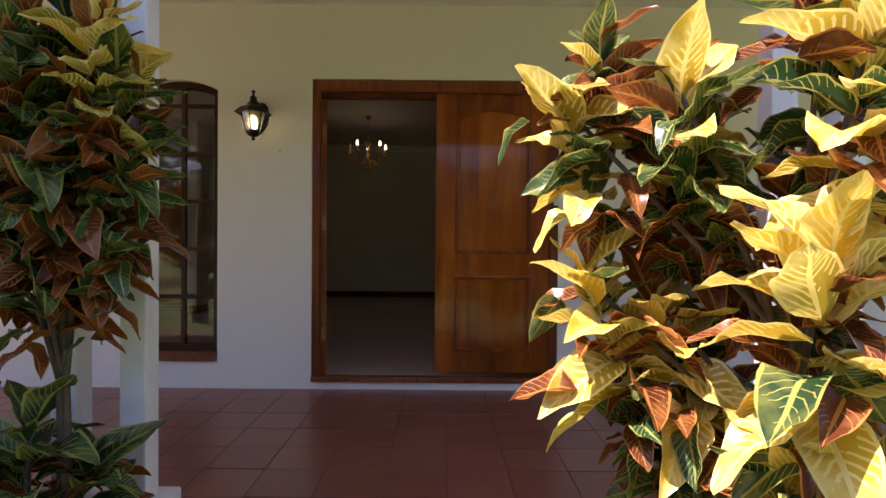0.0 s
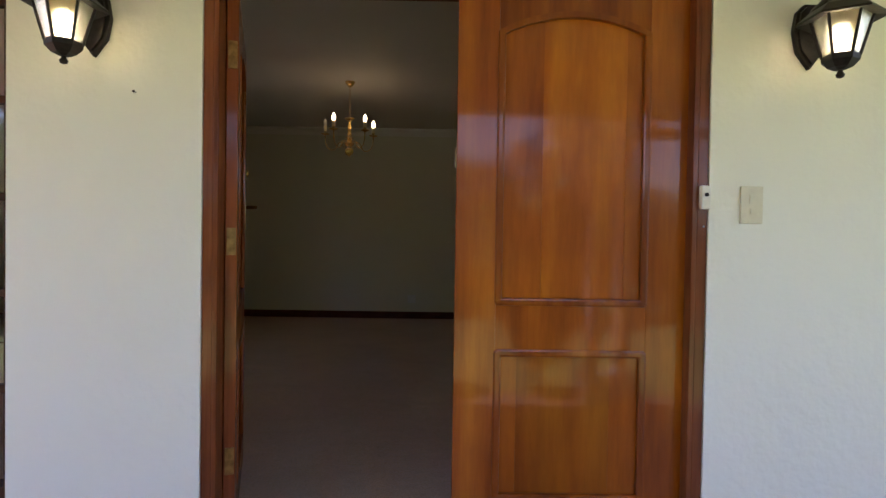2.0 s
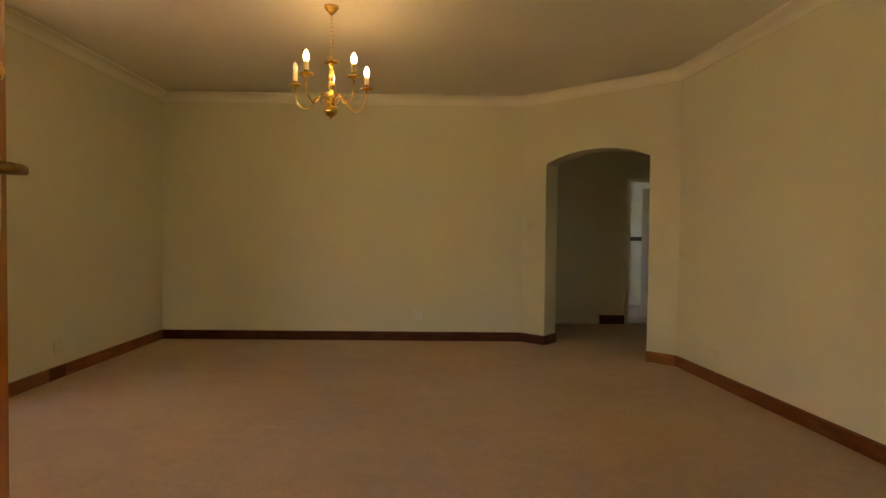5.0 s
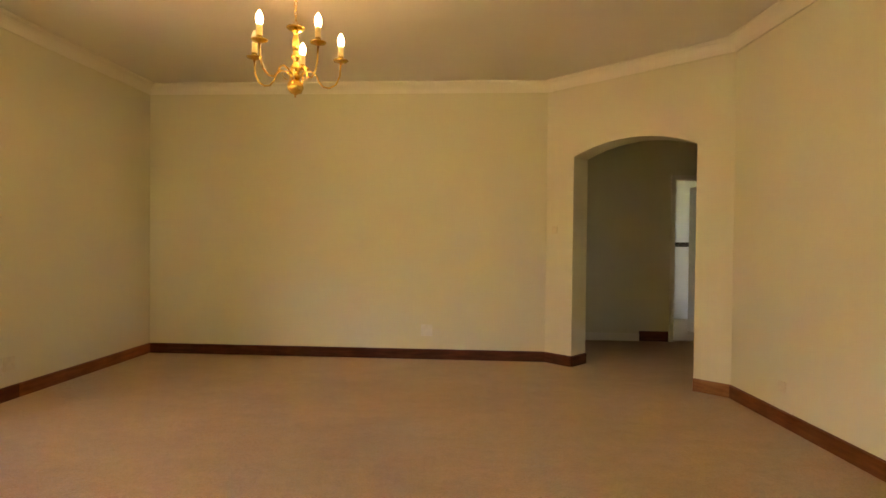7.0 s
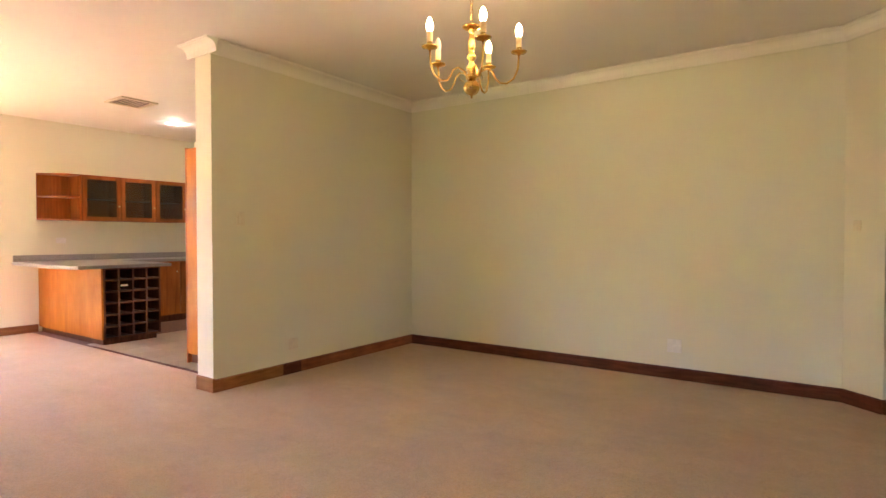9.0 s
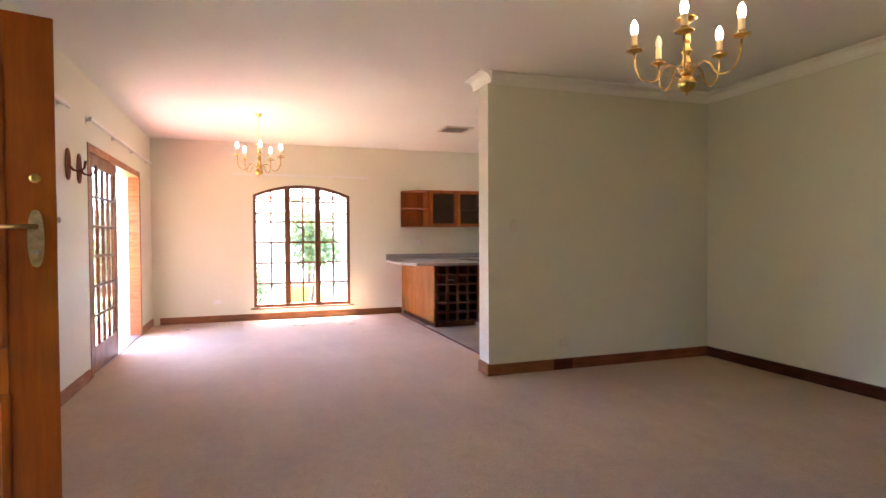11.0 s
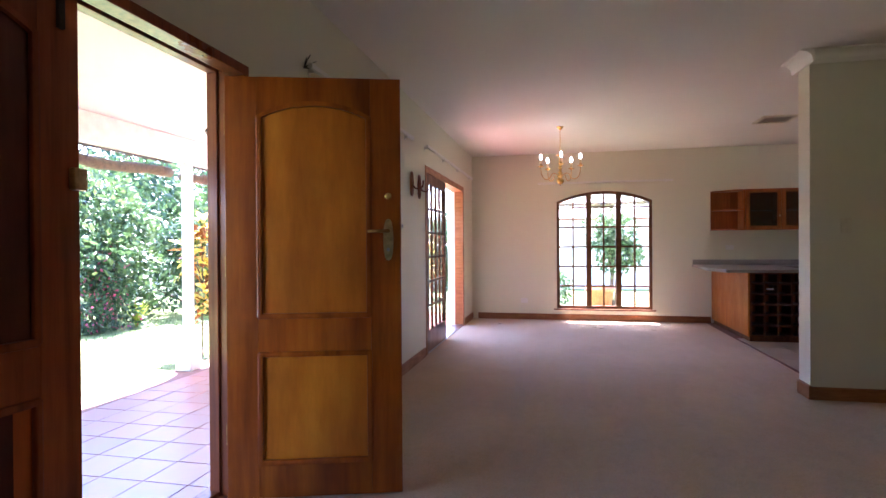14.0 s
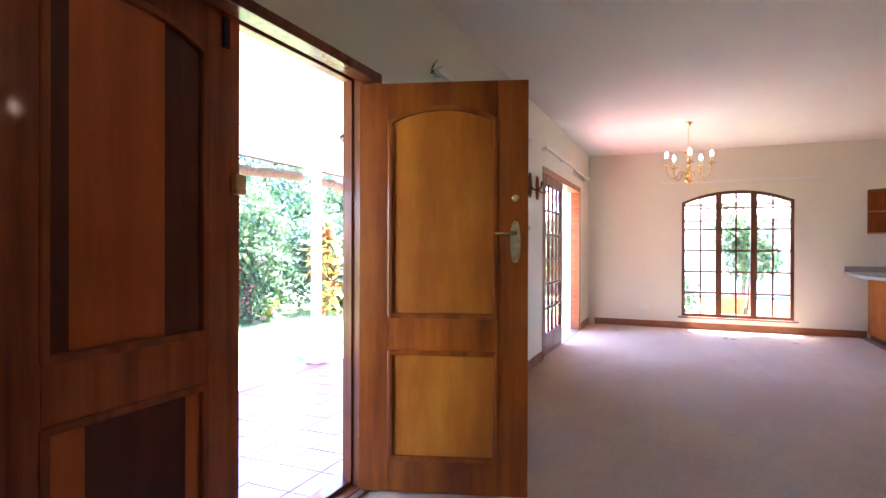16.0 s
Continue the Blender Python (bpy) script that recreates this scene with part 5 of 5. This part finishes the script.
crown = leaf_cloud([((0.1, 0.4, 4.2), (0.75, 0.75, 0.5)), ((1.0, 0.6, 4.2), (0.7, 0.75, 0.5)), ((0.5, 1.2, 4.5), (0.8, 0.7, 0.5)), ((0.7, 0.4, 4.8), (0.8, 0.8, 0.5)), ((0.4, 0.9, 4.0), (0.7, 0.7, 0.45)), ((0.8, 1.0, 4.4), (0.7, 0.7, 0.5))], 5200, 0.17, 333)
crown.materials.append(M_LEAF)
o = new("crown", crown)
o.parent = shade
shrub(-6.1, -5.75, 1.55, 0.6, M_LEAF, 1600, 0.09, 201, "green shrub with pink flowers before the hedge", "flowering_shrub", M_PINK)
shrub(-10.6, -2.6, 1.9, 1.0, M_LEAF2, 3000, 0.12, 203, "yellow-green shrub beside the house")
shrub(-13.0, -1.2, 2.2, 1.1, M_LEAF, 3200, 0.12, 204, "green shrub beside the house")
shrub(-15.5, -1.8, 2.4, 1.2, M_LEAF, 3200, 0.12, 205, "green shrub beside the house")
shrub(-10.65, 2.72, 2.1, 0.72, M_LEAF2, 2600, 0.1, 207, "round-headed green shrub outside the arched window", low=0.48)
shrub(-11.6, 1.35, 1.0, 0.55, M_LEAF2, 1400, 0.1, 208, "low yellow-green shrub outside the arched window")


def strap_plant(x, y, n, length, mat, label, seed):
    rng = random.Random(seed)
    p = thing("strap_leaf_plant", label, "plant", pose(x, y, GZ))
    for i in range(n):
        a = 6.283 * i / n + rng.uniform(-0.3, 0.3)
        bm = bmesh.new()
        L = length * rng.uniform(0.7, 1.1)
        lean = rng.uniform(0.25, 0.9)
        rows = []
        for s in range(7):
            t = s / 6
            r, z = L * t * lean * (0.6 + 0.4 * t), L * t * (1 - 0.45 * t * lean) + 0.0
            w = 0.035 * (1 - t ** 2) * (0.6 + t) + 0.002
            rows.append((bm.verts.new((r, -w, z + w * 0.5)), bm.verts.new((r, 0, z)), bm.verts.new((r, w, z + w * 0.5))))
        for q, q2 in zip(rows, rows[1:]):
            bm.faces.new((q[0], q[1], q2[1], q2[0]))
            bm.faces.new((q[1], q[2], q2[2], q2[1]))
        part("leaf", bm, mat, p, "", True, pose(0, 0, 0, 0, 0, math.degrees(a)))
    return p


strap_plant(-6.7, -5.55, 16, 0.6, M_STRAP, "bright yellow-green strap-leaved plant on the lawn edge", 31)
strap_plant(-8.6, -5.6, 14, 0.5, M_STRAP, "bright yellow-green strap-leaved plant on the lawn edge", 33)

pot = thing("plant_pot", "terracotta pot under the shrub outside the window", "plant pot", pose(-10.3, 2.45, GZ))
part("pot_body", lathe([(0, 0), (0.2, 0), (0.27, 0.42), (0.3, 0.43), (0.3, 0.5), (0.265, 0.5), (0.25, 0.42), (0, 0.4)], 24), M_TERRA, pot, "", True)
wall("garden_wall", (-16.5, -14), (-16.5, 14), 0.22, GZ, 2.0, (), (M_OUT, M_OUT), "sunlit pale plastered garden boundary wall")
slab("wall_coping", -16.8, -16.42, -14, 14, 2.001, 2.08, M_SILL, "brown coping on the garden wall", "coping")

# blades of grass where the lawn comes nearest
rng = random.Random(77)
gv, gf = [], []
for _ in range(9000):
    x, y = rng.uniform(-8.5, 1.5), rng.uniform(-6.2, -2.5)
    a, h = rng.uniform(0, 6.28), rng.uniform(0.02, 0.055)
    c, s_ = math.cos(a), math.sin(a)
    b = len(gv)
    gv += [(x - 0.004 * c, y - 0.004 * s_, GZ - 0.004), (x + 0.004 * c, y + 0.004 * s_, GZ - 0.004), (x + rng.uniform(-0.02, 0.02), y + rng.uniform(-0.02, 0.02), GZ + h)]
    gf.append((b, b + 1, b + 2))
gm = bpy.data.meshes.new("grass")
gm.from_pydata(gv, [], gf)
gm.materials.append(M_GRASS)
tagged(new("grass", gm), "short mown green grass blades", "grass", kind="stuff")


# ---------------------------------------------------------------- crotons by the veranda steps
def croton_leaf_mesh(L, W, curl, fold, seed):
    """One leaf: broad lance shape, folded along the midrib and curling down."""
    rng = random.Random(seed)
    me = bpy.data.meshes.new("leaf")
    n = 9
    verts, faces, uvs = [], [], []
    ph = rng.uniform(0, 6)
    for i in range(n + 1):
        t = i / n
        w = W * (math.sin(math.pi * min(1, t ** 0.85)) ** 0.8) * (1 - 0.15 * t) + 0.004
        x = L * t
        z = -curl * L * t * t + 0.006 * math.sin(t * 9 + ph)
        for k, u in enumerate((-1, -0.5, 0, 0.5, 1)):
            lift = fold * abs(u) * w + 0.008 * math.sin(t * 14 + ph + u * 2) * abs(u)
            verts.append((x, u * w, z + lift))
            uvs.append((t, 0.5 + u * 0.5))
    for i in range(n):
        for k in range(4):
            a = i * 5 + k
            faces.append((a, a + 1, a + 6, a + 5))
    me.from_pydata(verts, [], faces)
    layer = me.uv_layers.new(name="UVMap")
    for poly in me.polygons:
        for li in poly.loop_indices:
            layer.data[li].uv = uvs[me.loops[li].vertex_index]
    me.polygons.foreach_set("use_smooth", [True] * len(me.polygons))
    return me


LEAVES = []
for mi, mt in enumerate(M_CROTON):
    for s in range(3):
        me = croton_leaf_mesh(0.185 + 0.025 * s, 0.05 + 0.006 * s, 0.22 + 0.12 * s, 0.35 + 0.12 * s, 300 + 10 * mi + s)
        me.materials.append(mt)
        LEAVES.append((mi, me))


def croton(x, y, label, rosettes, per, seed, mix_of, group="crotons by the veranda"):
    """rosettes: (dx, dy, height of the rosette's heart, scale)."""
    rng = random.Random(seed)
    c = thing("croton", label, "shrub", pose(x, y, GZ), group)
    for k_, (dx, dy, h, sc, *own) in enumerate(rosettes):
        gx, gy, gh = rosettes[k_ // 5 * 5][:3]
        heart = Vector((dx, dy, h))
        if k_ % 5 == 0:
            way = [Vector((dx * 0.03, dy * 0.03, -0.03)), Vector((dx * 0.05 + 0.012, dy * 0.05, h * 0.35)), Vector((dx * 0.05, dy * 0.05, h * 0.62)), heart]
        else:                                                    # a branch of the stem before it
            low = min(gh, h) * 0.6
            way = [Vector((gx * 0.05, gy * 0.05, low)), Vector((gx * 0.05 + dx * 0.2, gy * 0.05 + dy * 0.2, low + (h - low) * 0.4)), heart]
        part("stem", tube(way, [0.012, 0.010, 0.008, 0.006][-len(way):], 7), M_BARK, c, "", True)
        for i in range(per):
            t = i / per
            az = i * 137.5 + rng.uniform(-18, 18)
            tilt = -62 + 82 * t + rng.uniform(-12, 12)          # upright in the heart, hanging lower down
            back = heart - (heart - Vector((dx * 0.4, dy * 0.4, h * 0.4))).normalized() * (0.02 + 0.34 * t * sc)
            sort = rng.choices((0, 1, 2), (own[0] if own else mix_of)(t, rng))[0]
            pool = [me for mi, me in LEAVES if mi == sort]
            o = new("leaf", rng.choice(pool))
            o.parent = c
            o.matrix_local = Matrix.Translation(back) @ pose(0, 0, 0, rng.uniform(-25, 25), 0, 0) @ pose(0, 0, 0, 0, 0, az) @ pose(0, 0, 0, 0, tilt, 0) @ pose(0.01, 0, 0, rng.uniform(-25, 25), 0, 0) @ Matrix.Scale(sc * rng.uniform(0.75, 1.15), 4)
    # the crowded inner leaves, too many to count; dark sorts only, deepening the shade
    verts, faces, uvs, mids = [], [], [], []
    for dx, dy, h, sc, *_ in rosettes:
        for i in range(16):
            me = rng.choice(LEAVES[3:])
            down = rng.uniform(0.03, 0.42)
            heart = Vector((dx * (1 - down * 0.8), dy * (1 - down * 0.8), h - down))
            mt = Matrix.Translation(heart + Vector((rng.gauss(0, 0.05), rng.gauss(0, 0.05), 0))) @ pose(0, 0, 0, 0, 0, rng.uniform(0, 360)) @ pose(0, 0, 0, rng.uniform(-40, 40), rng.uniform(-30, 55), 0) @ Matrix.Scale(sc * rng.uniform(0.55, 0.85), 4)
            base_at = len(verts)
            verts += [tuple(mt @ v.co) for v in me[1].vertices]
            layer = me[1].uv_layers[0].data
            for poly in me[1].polygons:
                faces.append([base_at + v for v in poly.vertices])
                uvs += [tuple(layer[li].uv) for li in poly.loop_indices]
                mids.append(me[0] - 1)
    inner = bpy.data.meshes.new("inner_leaves")
    inner.from_pydata(verts, [], faces)
    lay = inner.uv_layers.new(name="UVMap")
    for k_, uv in enumerate(uvs):
        lay.data[k_].uv = uv
    inner.materials.append(M_CROTON[1])
    inner.materials.append(M_CROTON[2])
    inner.polygons.foreach_set("material_index", mids)
    inner.polygons.foreach_set("use_smooth", [True] * len(inner.polygons))
    o = new("inner_leaves", inner)
    o.parent = c
    o["kind"] = "stuff"
    return c


# leaf sorts per rosette; yellow also stands for sun, the dark mixes for shade
bright = lambda t, r: (0.92 - 0.3 * t, 0.05 + 0.1 * t, 0.03 + 0.2 * t)
dusky = lambda t, r: (0.03 - 0.03 * t, 0.62, 0.35)
murky = lambda t, r: (0.06, 0.42, 0.52)
right_ros = [(-0.49, 0.26, 1.56, 0.95), (-0.38, 0.3, 1.70, 0.85, murky), (-0.22, 0.12, 1.56, 0.95, lambda t, r: (0.4, 0.25, 0.35)), (-0.14, 0.32, 1.36, 0.9, murky), (-0.12, 0.2, 1.42, 0.95, murky),
             (-0.42, 0.22, 1.07, 1.0), (-0.24, 0.3, 0.74, 0.75, murky), (-0.24, 0.2, 1.02, 0.95), (-0.24, 0.36, 0.76, 0.9, murky), (-0.05, 0.3, 0.85, 1.0, murky),
             (-0.09, -0.25, 1.17, 1.15), (0.06, -0.15, 1.62, 1.1), (0.2, 0.13, 1.06, 1.0, murky), (0.1, 0.1, 1.3, 1.0, murky), (0.1, 0.05, 1.75, 1.0, murky)]
croton(0.85, -2.68, "sunlit yellow and red variegated croton bush", right_ros, 19, 11, bright)
croton(0.78, -2.83, "low bright yellow variegated croton", [(-0.05, -0.02, 0.73, 1.0), (0.14, 0.0, 0.70, 0.9), (0.05, 0.1, 0.62, 0.8), (0.26, 0.02, 0.66, 0.85)], 18, 12, lambda t, r: (0.97, 0.03, 0.0))
left_ros = [(0.12, -0.05, 1.74, 0.8, bright), (-0.24, 0.0, 1.9, 0.9), (0.1, 0.05, 1.66, 0.8), (-0.08, -0.06, 1.66, 0.95), (0.08, -0.04, 1.48, 0.8, murky), (-0.34, 0.06, 1.68, 0.95), (-0.22, -0.02, 1.46, 0.95), (-0.5, 0.05, 1.5, 0.9), (-0.55, 0.05, 1.85, 0.9), (-0.02, 0.06, 1.82, 0.85), (-0.04, -0.08, 1.3, 0.85, murky), (-0.3, 0.0, 1.28, 0.85), (0.0, 0.12, 1.5, 0.9), (-0.16, 0.12, 1.7, 0.9), (-0.2, 0.14, 1.3, 0.9), (0.16, 0.02, 1.42, 0.8), (0.15, 0.02, 1.58, 0.85), (0.1, 0.0, 1.26, 0.75, murky)]
croton(-1.0, -2.42, "shaded dark red and green croton bush", left_ros, 22, 13, dusky)
croton(-1.08, -2.44, "low dark green croton", [(0.0, 0.0, 0.66, 1.0), (-0.25, 0.05, 0.62, 1.0), (0.14, 0.06, 0.54, 0.85), (-0.45, 0.0, 0.6, 0.9)], 18, 14, lambda t, r: (0.0, 0.97, 0.03))
croton(-4.75, -2.85, "tall yellow croton beside the veranda post", [(0.0, 0.0, 1.75, 0.9), (0.15, -0.1, 1.4, 0.9), (-0.15, 0.0, 1.15, 0.9), (0.1, 0.1, 0.85, 0.9), (-0.2, -0.1, 1.55, 0.9)], 20, 15, lambda t, r: (0.8, 0.15, 0.05))
croton(-9.6, -1.1, "yellow-green croton beyond the French doors", [(0.0, 0.0, 1.5, 1.0), (0.2, -0.1, 1.2, 1.0), (-0.2, 0.0, 1.0, 1.0)], 20, 16, lambda t, r: (0.7, 0.3, 0.0))
